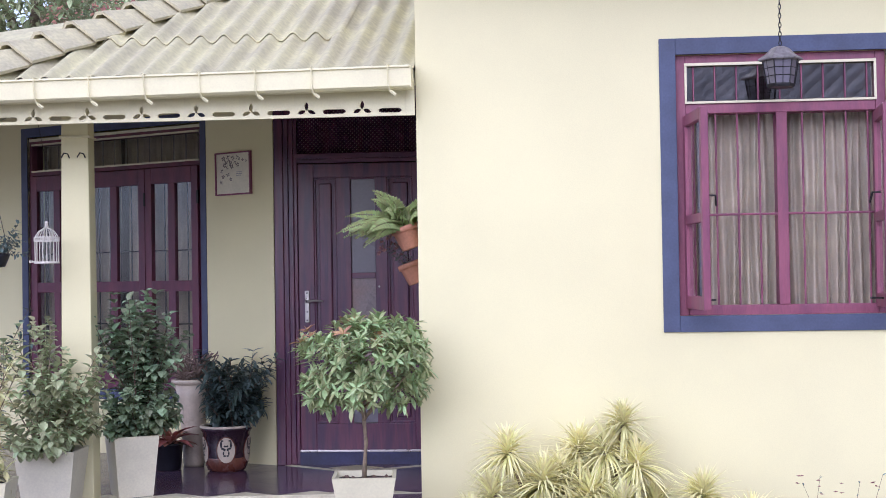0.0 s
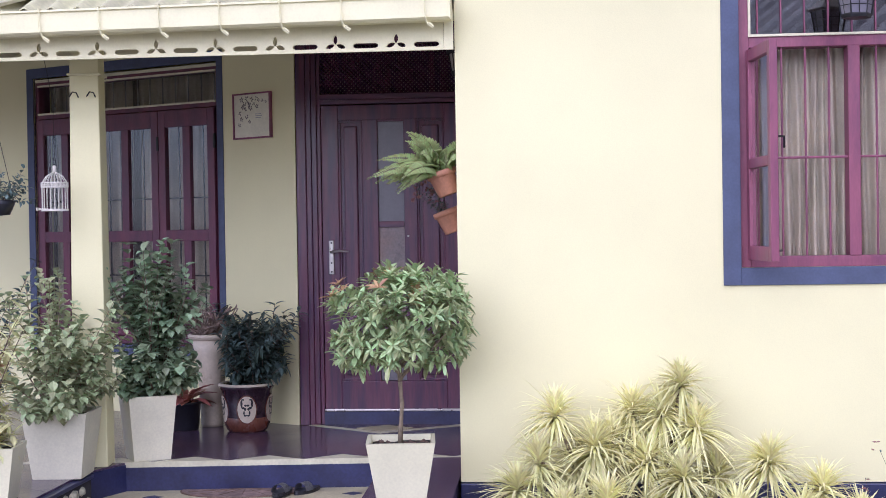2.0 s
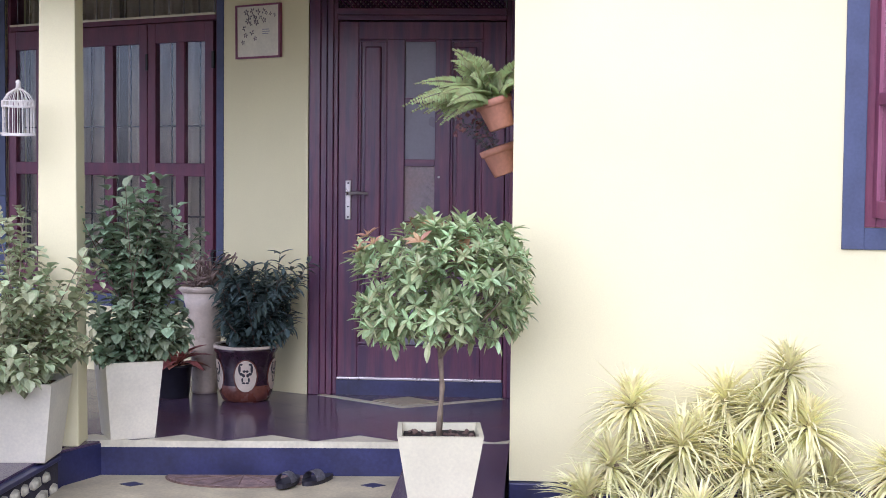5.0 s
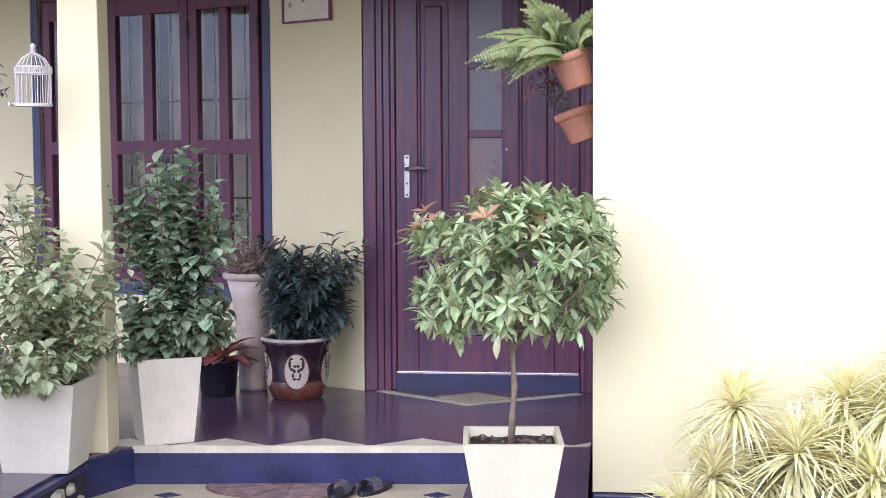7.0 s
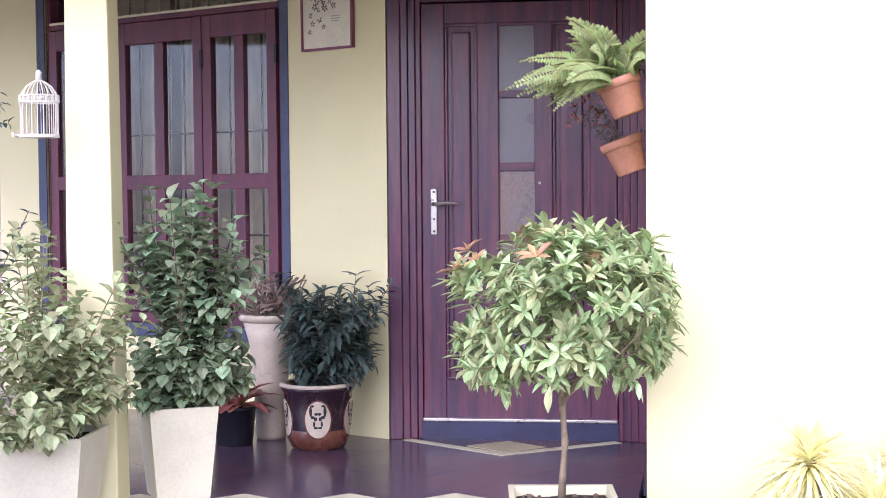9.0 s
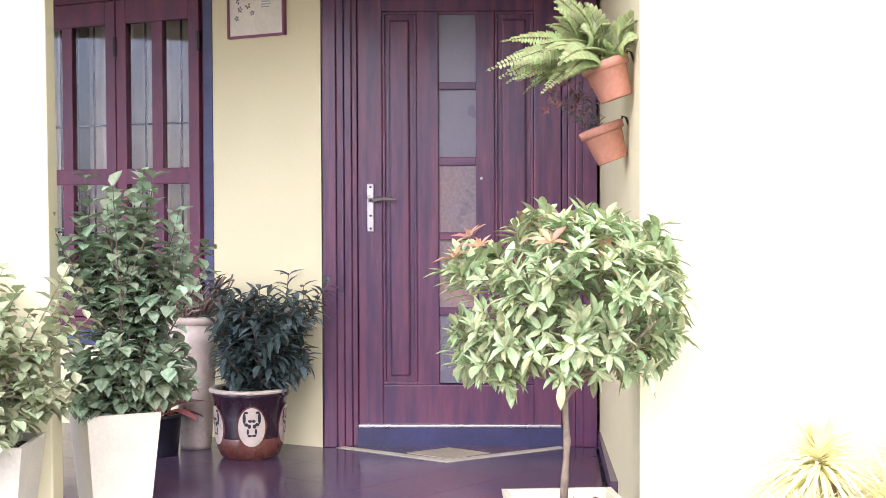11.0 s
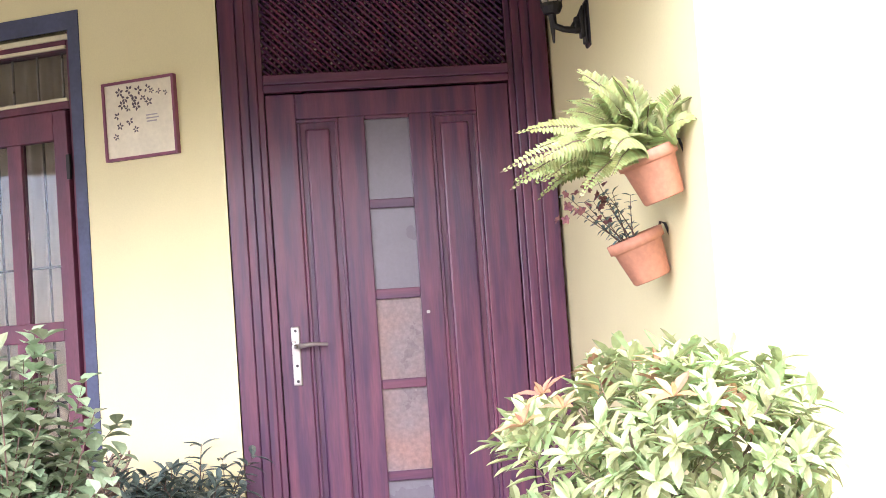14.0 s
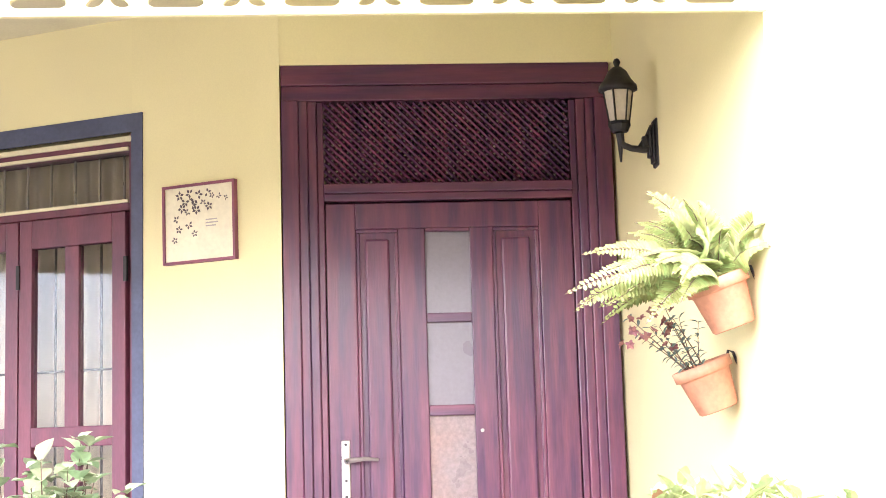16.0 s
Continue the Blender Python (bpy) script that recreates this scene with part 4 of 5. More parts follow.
# glazed pot with oval medallions
ep = thing("flower_pot", pose(-0.47, -0.245, 0.0), "dark glazed ceramic pot with ivory oval medallions", "pot")
EP = [(0.0, 0.0), (0.112, 0.0), (0.128, 0.010), (0.146, 0.05), (0.155, 0.11), (0.161, 0.19), (0.166, 0.27), (0.178, 0.285), (0.182, 0.30), (0.176, 0.312), (0.156, 0.312), (0.15, 0.27), (0.0, 0.265)]
part("body", lathe(EP, 40), GLAZE, ep, smooth=True)
part("rim", lathe([(0.176, 0.300), (0.1845, 0.303), (0.1845, 0.313), (0.176, 0.319), (0.158, 0.317), (0.156, 0.308)], 40), IVORY, ep, "pale glazed rim", smooth=True)
part("foot", lathe([(0.1135, 0.0), (0.130, 0.010), (0.148, 0.05), (0.1555, 0.095), (0.1545, 0.098)], 40), GLAZERED, ep, "reddish brown lower glaze", smooth=True)


def ep_r(z):
    for (r0, a), (r1, b) in zip(EP[1:], EP[2:]):
        if a <= z <= b:
            return r0 + (r1 - r0) * (z - a) / max(1e-6, b - a)
    return 0.16


def on_pot(shape, ang, lift):
    """A flat outline (u, z) wrapped onto the pot's side."""
    bm = bmesh.new()
    vs, c = [], None
    cu = sum(u for u, z in shape) / len(shape)
    cz = sum(z for u, z in shape) / len(shape)
    def put(u, z):
        r = ep_r(z) + lift
        a = ang + u / r
        return bm.verts.new((r * math.cos(a), r * math.sin(a), z))
    rings = []
    for s in (1.0, 0.66, 0.33):
        rings.append([put(cu + (u - cu) * s, cz + (z - cz) * s) for u, z in shape])
    c = put(cu, cz)
    n = len(shape)
    for a, b in zip(rings, rings[1:]):
        for i in range(n):
            bm.faces.new((a[i], a[(i + 1) % n], b[(i + 1) % n], b[i]))
    for i in range(n):
        bm.faces.new((rings[-1][i], rings[-1][(i + 1) % n], c))
    return bm


for k in range(5):
    ang = radians(-78 + 72 * k)
    arch = [(0.062 * math.cos(t), 0.155 + 0.088 * math.sin(t)) for t in [2 * math.pi * i / 24 for i in range(24)]]
    med = part("medallion", on_pot([(u * 1.12, 0.155 + (z - 0.155) * 1.08) for u, z in arch], ang, 0.0022), GLAZERED, ep, "brown-edged medallion")
    part("field", on_pot(arch, ang, 0.0040), IVORY, med, "ivory oval field")
    for sx in (-1, 1):
        for (cu, cz, a, b) in ((0.034, 0.196, 0.0075, 0.026), (0.026, 0.222, 0.010, 0.006), (0.024, 0.168, 0.010, 0.008), (0.008, 0.184, 0.009, 0.007), (0.011, 0.160, 0.008, 0.010), (0.018, 0.136, 0.0055, 0.014), (0.010, 0.118, 0.010, 0.006)):
            part("motif", on_pot([(sx * cu + a * math.cos(2 * math.pi * i / 10), cz + b * math.sin(2 * math.pi * i / 10)) for i in range(10)], ang, 0.0055), BLACK, med)
shrub("potted_shrub", pose(-0.43, -0.245, 0.27), "dense dark green shrub in the glazed pot", 38, 0.53, 0.31, 0.078, 0.027, LEAF_DARK, n_leaf=12, whorl=3, low=(0.3, 0.55))

# small black pot with red foliage and the cream urn of dry twigs
bp = thing("flower_pot", pose(-0.90, -0.20, 0.0), "small black plastic pot on the porch floor", "pot")
part("body", lathe([(0.0, 0.0), (0.085, 0.0), (0.09, 0.006), (0.105, 0.17), (0.113, 0.175), (0.113, 0.19), (0.10, 0.19), (0.097, 0.165), (0.0, 0.165)], 28), BLACK, bp, smooth=True)
rp = thing("foliage_plant", pose(-0.88, -0.21, 0.165), "plant with broad dusky red leaves", "plant")
rb = bmesh.new()
for _ in range(26):
    d = rdir(-0.1)
    leaf(rb, Vector((d.x * 0.03, d.y * 0.03, rnd(0.0, 0.06))), d + Vector((0, 0, 0.3)), (0, 0, 1), rnd(0.11, 0.18), rnd(0.065, 0.095), 0.45, 0.15)
part("foliage", rb, LEAF_MAROON, rp)
ur = thing("urn", pose(-0.765, -0.005, 0.0), "tall cream ceramic urn against the bay wall", "pot")
part("body", lathe([(0.0, 0.0), (0.07, 0.0), (0.075, 0.02), (0.085, 0.25), (0.105, 0.48), (0.135, 0.59), (0.125, 0.59), (0.12, 0.58), (0.0, 0.57)], 32), IVORY, ur, smooth=True)
part("rim", lathe([(0.135, 0.585), (0.155, 0.60), (0.157, 0.615), (0.15, 0.625), (0.135, 0.625), (0.125, 0.60), (0.125, 0.585), (0.135, 0.585)], 32), IVORY, ur, "rolled cream rim", smooth=True)
dt = thing("dry_plant", pose(-0.765, -0.01, 0.57), "tangle of dry leafless twigs in the urn", "plant")
db = bmesh.new()
for _ in range(60):
    a = rnd(0, 6.28)
    r = rnd(0.08, 0.19)
    h = rnd(0.08, 0.25)
    pts = [(0.02 * math.cos(a), 0.02 * math.sin(a), 0.0)]
    for k in range(1, 7):
        f = k / 6
        pts.append((r * math.sin(f * 2.9) * math.cos(a + f * 1.2) + rnd(-0.015, 0.015), r * math.sin(f * 2.9) * math.sin(a + f * 1.2) + rnd(-0.015, 0.015), h * math.sin(f * 2.7) + rnd(-0.01, 0.01)))
    tube(db, pts, [0.0055, 0.0055, 0.005, 0.0045, 0.004, 0.0035, 0.002], 4)
part("twig_tangle", db, TWIG, dt)

# leafy pot plant on the far side of the column
fp = thing("flower_pot", pose(-2.2, -0.75, 0.0), "dark pot beside the bay window", "pot")
part("body", lathe([(0.0, 0.0), (0.11, 0.0), (0.15, 0.30), (0.165, 0.31), (0.165, 0.33), (0.145, 0.33), (0.14, 0.29), (0.0, 0.29)], 28), BLACK, fp, smooth=True)
shrub("potted_shrub", pose(-2.15, -0.75, 0.29), "tall dark leafy shrub in the corner of the terrace", 26, 0.95, 0.42, 0.07, 0.03, LEAF_DARK, n_leaf=13)

# ---- things on the walls ----
pic = thing("wall_plaque", B @ pose(-0.172, -0.004, 2.103, 0, -0.6, 0) @ Matrix.Scale(1.03, 4), "square ceramic plaque with faded flower print in a thin red frame", "picture")
part("panel", boxes((-0.152, 0.152, -0.012, 0.0, -0.142, 0.142)), PAPER, pic)
for s in ((-0.162, 0.162, -0.02, 0.004, 0.142, 0.152), (-0.162, 0.162, -0.02, 0.004, -0.152, -0.142), (-0.162, -0.152, -0.02, 0.004, -0.142, 0.142), (0.152, 0.162, -0.02, 0.004, -0.142, 0.142)):
    part("frame", boxes(s), REDWOOD, pic)
for cx, cz, s in ((-0.085, 0.11, 1.2), (-0.04, 0.115, 1.2), (0.0, 0.108, 1.2), (0.04, 0.112, 1.1), (-0.03, 0.07, 1.3), (0.045, 0.06, 1.1), (-0.075, 0.06, 1.2), (-0.06, 0.085, 1.2), (-0.02, 0.09, 1.3), (0.02, 0.075, 0.9), (-0.01, 0.05, 1.2), (-0.05, 0.045, 0.9), (0.06, 0.10, 0.8), (0.09, 0.095, 0.8), (-0.10, 0.02, 1), (-0.09, -0.02, 1), (-0.045, -0.005, 1.1), (-0.11, -0.06, 0.9), (-0.02, -0.04, 0.9), (0.12, 0.085, 0.7)):
    fl = bmesh.new()
    for k in range(5):
        a = 2 * math.pi * k / 5 + cx * 40
        if k and random.random() < 0.25:
            continue
        c, q = math.cos(a), math.sin(a)
        pts = [(0.002, 0), (0.009, 0.0045), (0.017, 0), (0.009, -0.0045)]
        fl.faces.new([fl.verts.new((cx + s * (x * c - z * q), -0.0135, cz + s * (x * q + z * c))) for x, z in pts])
    part("printed_flower", fl, INK, pic, "grey printed flower")

for w, z in ((0.085, -0.006), (0.075, -0.018), (0.08, 0.006)):
    part("printed_line", boxes((0.03, w, -0.0135, -0.0125, z, z + 0.005)), STEEL, pic, "faint unreadable printed line")

wl = thing("wall_lantern", pose(1.116, -0.81, 2.175) @ Matrix.Scale(0.92, 4), "black iron wall lantern on the porch side wall", "lamp")
part("wall_plate", boxes((-0.006, 0.012, -0.04, 0.04, -0.065, 0.11), bevel=0.006), IRON, wl)
mount = bmesh.new()
for a, b, w in ((-0.006, -0.016, 0.075), (-0.016, -0.03, 0.052), (-0.03, -0.05, 0.032)):
    box(mount, b, a, -w * 0.4, w * 0.4, 0.016 - w * 0.9, 0.016 + w, bevel=0.004)
part("mount", mount, IRON, wl)
ab = bmesh.new()
tube(ab, [(-0.01, 0, 0.02), (-0.05, 0, 0.0), (-0.09, 0, 0.005), (-0.125, 0, 0.02), (-0.13, 0, 0.06)], [0.022, 0.014, 0.012, 0.014, 0.016], 8)
tube(ab, [(-0.01, 0, 0.085), (-0.03, 0, 0.05), (-0.06, 0, 0.01)], [0.012, 0.009, 0.008], 6)
tube(ab, [(-0.13, 0, 0.06), (-0.13, 0, -0.045)], [0.014, 0.004], 8)
part("arm", ab, IRON, wl)
part("glass", lathe([(0.034, 0.10), (0.036, 0.105), (0.052, 0.215), (0.05, 0.22)], 6, m=pose(-0.13, 0, 0)), LAMPGLASS, wl, "milky lantern glass")
cage2 = bmesh.new()
for k in range(6):
    a = 2 * math.pi * k / 6
    tube(cage2, [(-0.13 + 0.036 * math.cos(a), 0.036 * math.sin(a), 0.10), (-0.13 + 0.054 * math.cos(a), 0.054 * math.sin(a), 0.22)], 0.004, 4)
lathe([(0.0, 0.06), (0.03, 0.065), (0.042, 0.09), (0.04, 0.103), (0.0, 0.105)], 12, cage2, pose(-0.13, 0, 0))
part("holder", cage2, IRON, wl)
part("hood", lathe([(0.05, 0.215), (0.072, 0.22), (0.07, 0.235), (0.05, 0.26), (0.035, 0.29), (0.018, 0.305), (0.008, 0.31), (0.014, 0.325), (0.008, 0.338), (0.0, 0.34)], 16, m=pose(-0.13, 0, 0)), IRON, wl, smooth=True)

# hanging lantern before the front window
hl = thing("hanging_lantern", pose(3.055, -2.48, 2.295) @ Matrix.Scale(0.93, 4), "weathered grey pendant lantern hung on a chain by the window", "lamp")
part("glass", lathe([(0.075, 0.02), (0.098, 0.15)], 6), FROST, hl, "clouded lantern glass")
ib = bmesh.new()
for k in range(12):
    a = 2 * math.pi * k / 12
    tube(ib, [(0.077 * math.cos(a), 0.077 * math.sin(a), 0.015), (0.10 * math.cos(a), 0.10 * math.sin(a), 0.155)], 0.004 if k % 2 == 0 else 0.0022, 4)
for r, z in ((0.085, 0.065), (0.092, 0.11)):
    pts = [(r * math.cos(2 * math.pi * k / 6), r * math.sin(2 * math.pi * k / 6), z) for k in range(7)]
    tube(ib, pts, 0.0022, 4)
lathe([(0.0, 0.0), (0.075, 0.0), (0.08, 0.015), (0.078, 0.022), (0.0, 0.022)], 6, ib)
part("cage", ib, IRON, hl)
part("hood", lathe([(0.10, 0.15), (0.125, 0.155), (0.127, 0.163), (0.085, 0.19), (0.065, 0.21), (0.05, 0.225), (0.03, 0.233), (0.0, 0.235)], 6), HOODM, hl, "grey pyramidal hood")
chb = bmesh.new()
for k in range(25):
    z = 0.24 + k * 0.026
    q = pose(0, 0, z, 0, 0, 90 * (k % 2))
    pts = [q @ Vector((0.008 * math.cos(2 * math.pi * i / 8), 0, 0.016 * math.sin(2 * math.pi * i / 8) + 0.013)) for i in range(9)]
    tube(chb, pts, 0.0028, 4)
part("chain", chb, IRON, hl)
solid("eave_bracket", boxes((3.02, 3.09, -2.76, FW + 0.02, 3.13, 3.20)), SOFFIT, "pale bracket under the eave that holds the lantern", "bracket")

# bird cage
bc = thing("bird_cage", pose(-1.135, -1.92, 1.44), "small white wire bird cage hung empty from the eave", "cage")
wb = bmesh.new()
for k in range(20):
    a = 2 * math.pi * k / 20
    c, s = math.cos(a), math.sin(a)
    tube(wb, [(0.068 * c, 0.068 * s, 0.0), (0.068 * c, 0.068 * s, 0.14), (0.062 * c, 0.062 * s, 0.165), (0.045 * c, 0.045 * s, 0.19), (0.02 * c, 0.02 * s, 0.207), (0.004 * c, 0.004 * s, 0.213)], 0.0021, 4)
part("wires", wb, CAGE, bc)
for z, h in ((0.0, 0.012), (0.128, 0.006), (0.152, 0.006)):
    part("hoop", lathe([(0.066, z), (0.073, z), (0.073, z + h), (0.066, z + h), (0.066, z)], 28), CAGE, bc)
part("tray", lathe([(0.0, 0.0), (0.07, 0.0), (0.07, 0.004), (0.0, 0.004)], 28), CAGE, bc)
band = bmesh.new()
for k in range(20):
    a = 2 * math.pi * (k + 0.5) / 20
    tube(band, [(0.07 * math.cos(a), 0.07 * math.sin(a), 0.13), (0.07 * math.cos(a), 0.07 * math.sin(a), 0.156)], 0.0045, 4)
part("band", band, CAGE, bc, "pierced white band")
part("finial", lathe([(0.0, 0.21), (0.012, 0.212), (0.010, 0.235), (0.013, 0.24), (0.004, 0.25), (0.0, 0.252)], 12), CAGE, bc, smooth=True)
hk = bmesh.new()
tube(hk, [(0, 0, 0.25), (0.008, 0, 0.268), (-0.004, 0, 0.285), (0.004, 0, 0.31), (0, 0, 0.33)], 0.0022, 5)
tube(hk, [(0, 0, 0.33), (0.0, 0.0, 0.6), (0.0, -0.23, 0.995)], 0.0015, 4)
part("hanging_wire", hk, IRON, bc)
part("perch", boxes((-0.10, -0.05, -0.006, 0.006, 0.008, 0.016), (-0.10, -0.092, -0.02, 0.02, 0.004, 0.02)), CAGE, bc)

# hanging basket at the terrace edge
hbk = thing("hanging_basket", pose(-1.45, -1.9, 1.42), "small dark hanging pot with trailing leaves", "plant")
part("bowl", lathe([(0.0, 0.0), (0.05, 0.005), (0.075, 0.06), (0.08, 0.085), (0.07, 0.085), (0.0, 0.075)], 20), BLACK, hbk, smooth=True)
hs, hlv = bmesh.new(), bmesh.new()
for k in range(16):
    d = rdir(-0.1)
    sprig(hs, hlv, (d.x * 0.04, d.y * 0.04, 0.08), d + Vector((0, 0, 0.5 if k % 2 else -0.1)), rnd(0.1, 0.24), 8, 0.032, 0.02, 0.002, 0.5, 0.3, 2)
part("stem", hs, DRY, hbk)
part("foliage", hlv, LEAF_DARK, hbk)
hw = bmesh.new()
for k in range(3):
    a = 2 * math.pi * k / 3
    tube(hw, [(0.077 * math.cos(a), 0.077 * math.sin(a), 0.08), (0.0, 0.0, 0.42)], 0.0018, 4)
tube(hw, [(0, 0, 0.42), (0, -0.25, 1.02)], 0.0018, 4)
part("wires", hw, IRON, hbk)


# terracotta wall pots
def wall_pot(m, scale, label):
    ob = thing("wall_pot", m, label, "pot", "terracotta wall pots")
    part("body", lathe([(0.0, 0.0), (0.058, 0.0), (0.064, 0.006), (0.082, 0.115), (0.085, 0.118), (0.094, 0.12), (0.096, 0.152), (0.088, 0.154), (0.084, 0.13), (0.0, 0.125)], 30), TERRA, ob, smooth=True)
    part("soil", lathe([(0.0, 0.138), (0.084, 0.132)], 20), SOIL, ob)
    hb = bmesh.new()
    tube(hb, [(0.08, 0, 0.13), (0.10, 0, 0.16), (0.112, 0, 0.15), (0.112, 0, 0.05)], 0.005, 5)
    part("hook", hb, IRON, ob, "dark wire hanger")
    return ob


P1, P2 = pose(1.03, -1.97, 1.49, 0, -19, 0) @ Matrix.Scale(0.86, 4), pose(1.04, -1.74, 1.292, 0, -20, 0) @ Matrix.Scale(0.84, 4)
wall_pot(P1, 1, "tilted terracotta pot hung on the porch wall")
wall_pot(P2, 1, "lower tilted terracotta pot hung on the porch wall")
fern = thing("fern", P1 @ pose(0, 0, 0.135, 0, 20, 0), "arching light green sword fern in the hanging pot", "plant")
fs, fb = bmesh.new(), bmesh.new()
for k in range(44):
    a = rnd(0, 6.28)
    if k < 34:
        a = rnd(2.2, 4.4)
    ln = rnd(0.20, 0.41)
    e = rnd(0.5, 1.45)
    if math.cos(a) > -0.2:
        ln, e = rnd(0.22, 0.36), rnd(1.2, 1.5)
    d = Vector((math.cos(a) * math.cos(e), math.sin(a) * math.cos(e), math.sin(e)))
    pts = []
    for i in range(13):
        f = i / 12
        pts.append(Vector((math.cos(a) * 0.03, math.sin(a) * 0.03, 0)) + d * ln * f + Vector((math.cos(a) * 0.10 * f * f, math.sin(a) * 0.10 * f * f, -0.26 * f * f * (1.2 - e * 0.5))))
    tilt = Vector((rnd(-0.5, 0.3), rnd(-1.0, -0.2), rnd(0.2, 0.9)))
    tube(fs, pts[::3], 0.0018, 4)
    for i in range(1, 13):
        ax = (pts[i] - pts[i - 1]).normalized()
        sd = ax.cross(tilt).normalized()
        w = 0.06 * math.sin(math.pi * min(1.0, 0.18 + i / 13 * 0.85))
        for g in (0.0, 0.33, 0.66):
            for s in (1, -1):
                leaf(fb, pts[i - 1].lerp(pts[i], g), sd * s + ax * 0.35, tilt, w, 0.0125, 0.1, 0.1)
part("stalk", fs, DRY, fern)
part("fronds", fb, FERN, fern)
fpn = thing("flowering_plant", P2 @ pose(-0.02, 0, 0.135, 0, 22, 0), "thin flowering plant with dusky pink blooms", "plant")
s1, l1, f1 = bmesh.new(), bmesh.new(), bmesh.new()
for k in range(9):
    d = Vector((rnd(-0.9, -0.1), rnd(-0.3, 0.35), rnd(0.5, 1.0)))
    sprig(s1, l1, (rnd(-0.03, 0.03), rnd(-0.03, 0.03), 0), d, rnd(0.12, 0.27), 7, 0.03, 0.012, 0.0025, 0.3, 0.3, 2)
for k in range(30):
    c = Vector((rnd(-0.22, -0.06), rnd(-0.08, 0.1), rnd(0.08, 0.26)))
    whorl_at(f1, c, rdir(-0.2), 5, 0.017, 0.012)
part("stem", s1, DRY, fpn)
part("foliage", l1, LEAF_DARK, fpn)
tagged(part("bloom", f1, PINK, fpn, "dusky pink flowers"), kind="stuff")

# door mat and slippers on the step
MX, MY = on_step(0.80, 0.13)
dm = thing("door_mat", pose(MX, MY, -0.165, rz=6.3), "half-round woven door mat on the step", "mat")
half = [(0.36 * math.cos(math.pi + math.pi * i / 24), 0.10 + 0.24 * math.sin(math.pi + math.pi * i / 24)) for i in range(25)]
part("body", prism(half, 0.0, 0.010), MATM, dm)
part("border", prism([(x * 1.03, 0.1 + (y - 0.1) * 1.04) for x, y in half] , 0.0, 0.006), DRY, dm)
for i in range(1, 8):
    a = math.pi + math.pi * i / 8
    rbm = bmesh.new()
    tube(rbm, [(0.02 * math.cos(a), 0.09, 0.0105), (0.34 * math.cos(a), 0.10 + 0.225 * math.sin(a), 0.0105)], 0.003, 4)
    part("rib", rbm, DRY, dm)


def slipper(m):
    ob = thing("slipper", m, "worn grey rubber slipper on the entrance step", "shoe", "pair of slippers")
    outl = [(0.038 * math.sin(t) * (1 + 0.22 * math.cos(t)), 0.115 * -math.cos(t)) for t in [2 * math.pi * i / 20 for i in range(20)]]
    part("sole", prism(outl, 0.0, 0.022), BLACK, ob)
    sb = bmesh.new()
    rows = []
    for y in (-0.07, -0.03, 0.0):
        rows.append([sb.verts.new((0.042 * math.cos(math.pi * i / 8), y, 0.018 + 0.045 * math.sin(math.pi * i / 8))) for i in range(9)])
    for a, b in zip(rows, rows[1:]):
        for i in range(8):
            sb.faces.new((a[i], a[i + 1], b[i + 1], b[i]))
    bmesh.ops.solidify(sb, geom=sb.faces[:], thickness=0.004)
    part("strap", sb, RUBBER, ob, "grey moulded strap")
    return ob


slipper(pose(*on_step(1.03, 0.22), -0.156, rz=-12))
slipper(pose(*on_step(1.16, 0.13), -0.165, rz=-25))

# ---- yellow spiky shrub before the wall ----
ys = thing("spiky_shrub", pose(1.9, -2.5, GZ), "low shrub of yellow and cream spiky rosettes by the wall", "shrub")
stb = bmesh.new()
ROS = [(2.20, -2.45, 0.565), (1.58, -2.5, 0.42), (1.96, -2.38, 0.42), (1.77, -2.6, 0.28), (2.26, -2.55, 0.36), (1.40, -2.75, 0.10), (2.18, -2.75, 0.15), (2.60, -2.6, 0.20), (1.82, -2.85, 0.05), (2.84, -2.65, 0.08), (1.62, -2.85, 0.0), (2.42, -2.85, 0.0), (2.02, -2.6, 0.2), (1.28, -2.9, -0.08), (1.68, -2.5, 0.16), (2.36, -2.5, 0.12), (2.05, -2.75, -0.02), (1.50, -2.62, 0.2), (2.10, -2.48, 0.42), (1.86, -2.48, 0.28), (2.72, -2.8, -0.02), (3.0, -2.75, -0.05)]
for k, (x, y, z) in enumerate(ROS):
    v = Vector((x - 1.9, y + 2.5, z - GZ))
    foot = Vector((v.x * 0.45, v.y * 0.4, 0))
    tube(stb, [foot, foot.lerp(v, 0.5) + Vector((0.02, 0.02, 0.05)), v], [0.014, 0.012, 0.010], 6)
    rb, rg = bmesh.new(), bmesh.new()
    big = 1.0 if z < 0.55 else 0.9
    for i in range(185):
        e = rnd(-0.55, 1.4)
        a = rnd(0, 6.283)
        d = Vector((math.cos(a) * math.cos(e), math.sin(a) * math.cos(e), math.sin(e)))
        ln = rnd(0.19, 0.29) * big * (0.75 if e > 1.0 else 1)
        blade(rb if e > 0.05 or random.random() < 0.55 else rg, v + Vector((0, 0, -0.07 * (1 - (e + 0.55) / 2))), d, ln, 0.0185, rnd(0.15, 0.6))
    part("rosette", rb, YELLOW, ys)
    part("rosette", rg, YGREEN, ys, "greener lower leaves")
part("stem", stb, BARK, ys)
wd = thing("weeds", pose(3.25, -2.75, GZ), "thin reddish weeds beside the yellow shrub", "plant")
ws, wl2, wf = bmesh.new(), bmesh.new(), bmesh.new()
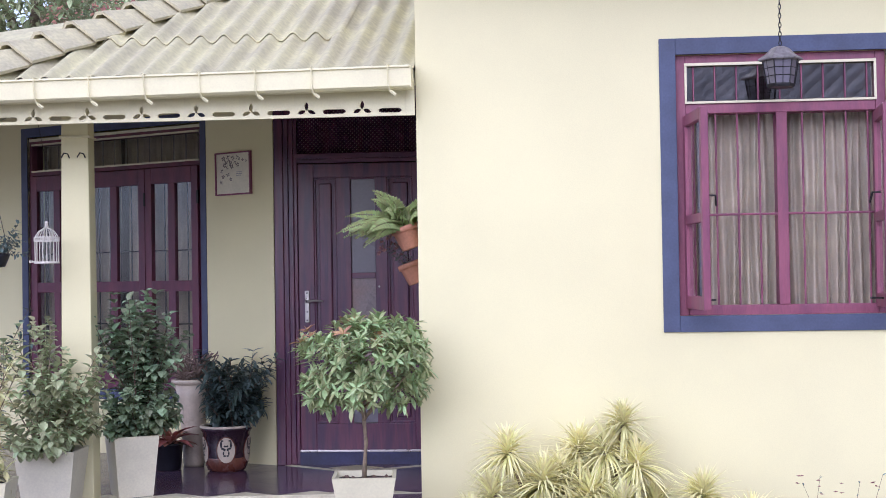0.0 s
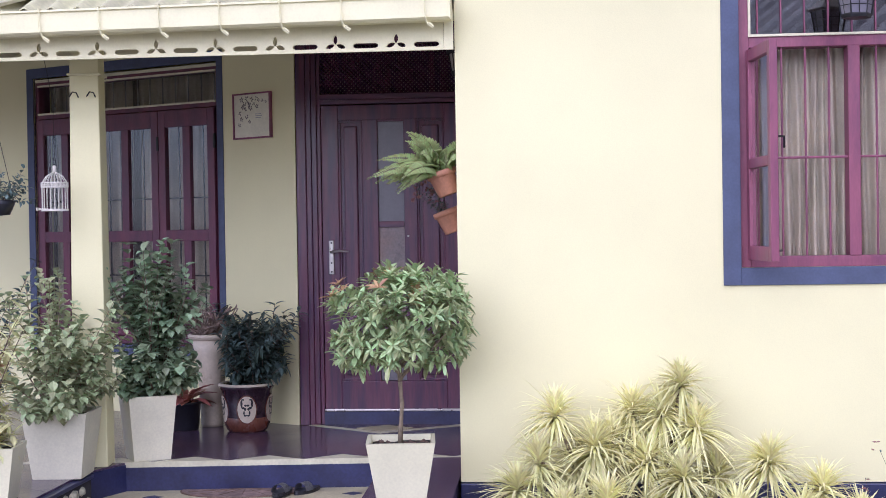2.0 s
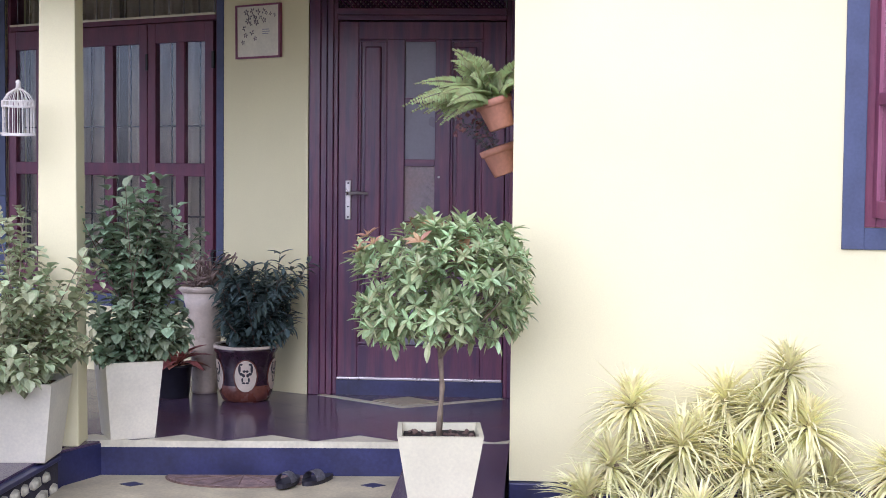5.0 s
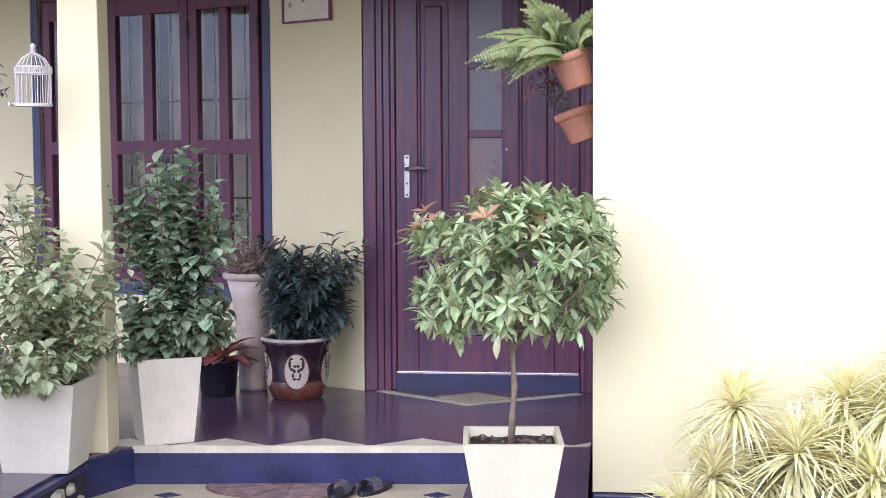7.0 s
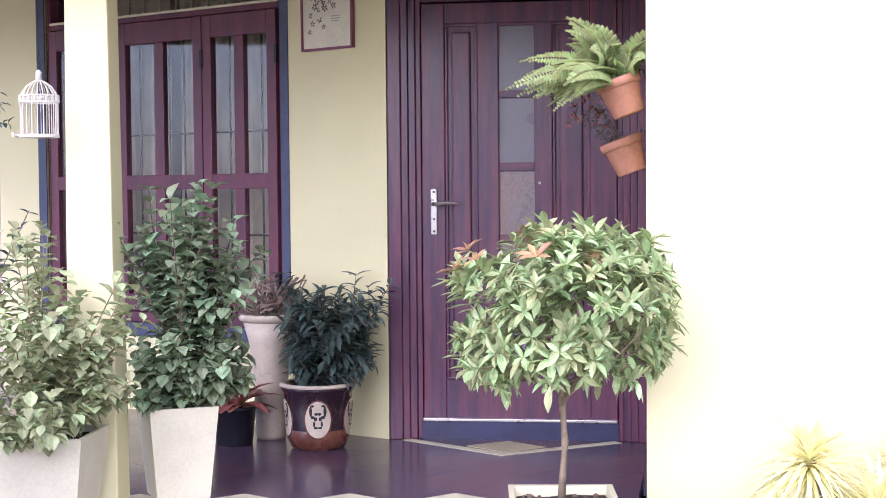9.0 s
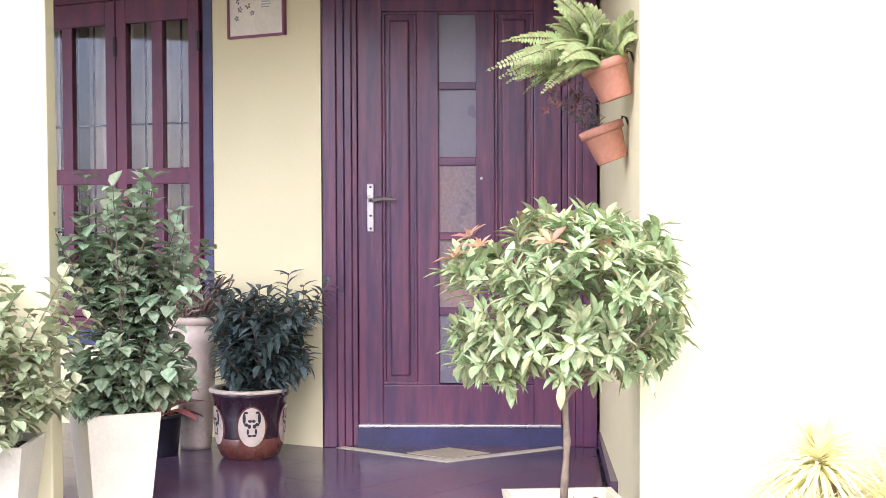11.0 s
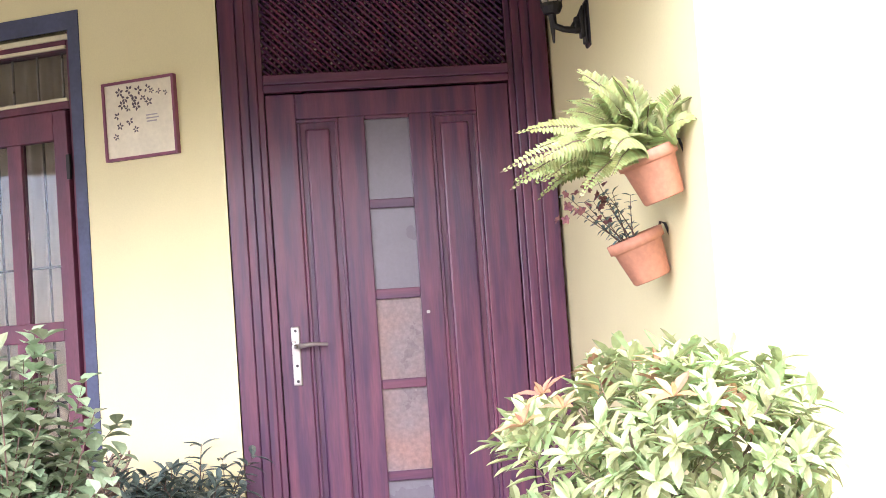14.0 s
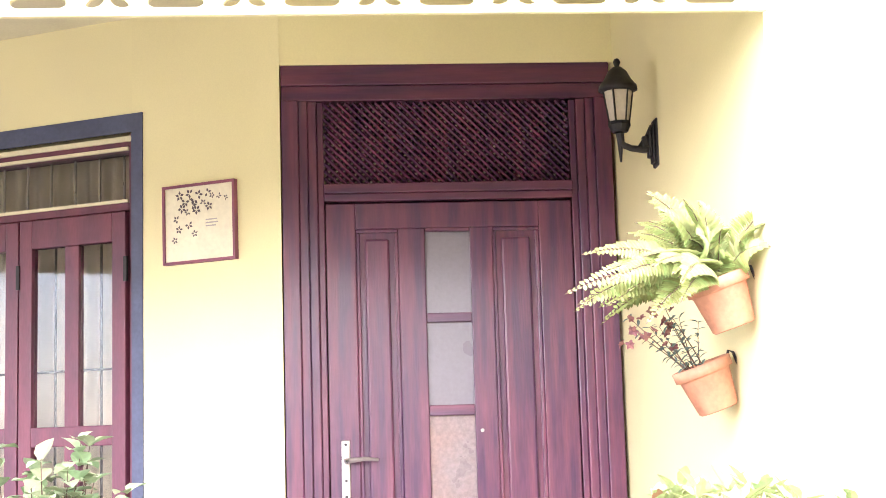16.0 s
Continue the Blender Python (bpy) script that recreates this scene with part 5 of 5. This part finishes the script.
for k in range(22):
    b0 = Vector((rnd(-0.3, 0.6), rnd(-0.1, 0.12), 0))
    h = rnd(0.35, 0.72)
    d = Vector((rnd(-0.25, 0.25), rnd(-0.1, 0.1), 1))
    sprig(ws, wl2, b0, d, h, 9, 0.03, 0.009, 0.0026, 0.3, 0.2, 1)
    for _ in range(3):
        whorl_at(wf, b0 + d.normalized() * h * rnd(0.85, 1.0) + Vector((rnd(-0.02, 0.02), 0, 0)), (0, 0, 1), 5, 0.014, 0.009)
part("stem", ws, DRY, wd)
part("foliage", wl2, LEAF_DARK, wd)
tagged(part("seed_head", wf, PINK, wd, "small dusky seed heads"), kind="stuff")

# ---- trees and roof beyond ----
def far_tree(x, y, h, r, label):
    ob = thing("tree", pose(x, y, GZ), label, "tree")
    tb = bmesh.new()
    tube(tb, [(0, 0, 0), (0.1, 0, h * 0.35), (0, 0.1, h * 0.6), (0.1, 0.1, h * 0.9)], [0.22, 0.17, 0.12, 0.04], 8)
    for k in range(7):
        a = k * 0.9
        tube(tb, [(0, 0, h * (0.4 + 0.05 * k)), (r * 0.6 * math.cos(a), r * 0.6 * math.sin(a), h * (0.55 + 0.05 * k))], [0.09, 0.03], 6)
    part("trunk", tb, BARK, ob)
    lb = bmesh.new()
    n = 0
    while n < 3800:
        d = rdir(-0.8)
        f = rnd(0.4, 1.05)
        p = Vector((d.x * r * f, d.y * r * f, h * 0.72 + d.z * r * 0.85 * f))
        if noise.noise(p * 1.1) < -0.1:
            continue
        leaf(lb, p, rdir(-0.8), (0, 0, 1), rnd(0.10, 0.19), rnd(0.05, 0.09), 0.3, 0.2)
        n += 1
    part("crown", lb, LEAF_PALE, ob)


far_tree(-5.5, 9.5, 7.4, 1.7, "leafy tree behind the house")
far_tree(-3.9, 13.0, 8.0, 1.9, "leafy tree farther behind the house")
nb = thing("neighbour_house", pose(-5.6, 16.0, GZ), "neighbouring house with pink wall and red tiled roof", "house")
part("wall", boxes((-2.0, -0.6, 0, 4, 0, 6.5)), PINKWALL, nb)
rfb = bmesh.new()
for k in range(12):
    box(rfb, -2.3, -0.3, -0.5 + k * 0.2, -0.28 + k * 0.2, 6.4 + k * 0.09, 6.46 + k * 0.09)
part("roof", rfb, BRICKW, nb)
# the house across the garden, behind the walker
ob2 = thing("opposite_house", pose(3.0, -25.0, GZ, rz=42), "cream house across the garden with a long tiled roof", "house")
part("wall", boxes((-13, 13, -7.4, -0.4, 0, 3.0)), WALL, ob2)
slab = bmesh.new()
rise = 0.56
corners = [(-13.5, 0.4), (13.5, 0.4), (13.5, -7.6), (-13.5, -7.6)]
lower = [slab.verts.new((x, y, 2.85 + (0.4 - y) * rise)) for x, y in corners]
upper = [slab.verts.new((x, y, 2.97 + (0.4 - y) * rise)) for x, y in corners]
slab.faces.new(lower)
slab.faces.new(upper)
for k in range(4):
    slab.faces.new((lower[k], lower[(k + 1) % 4], upper[(k + 1) % 4], upper[k]))
part("roof", slab, BRICKW, ob2)
for k in range(54):
    x = -13.25 + 0.5 * k
    rib = bmesh.new()
    tube(rib, [(x, 0.42, 2.99), (x, -7.6, 2.99 + 8.02 * rise)], 0.15, 8)
    part("tile_row", rib, GREYTILE, ob2, "pale weathered row of cover tiles")
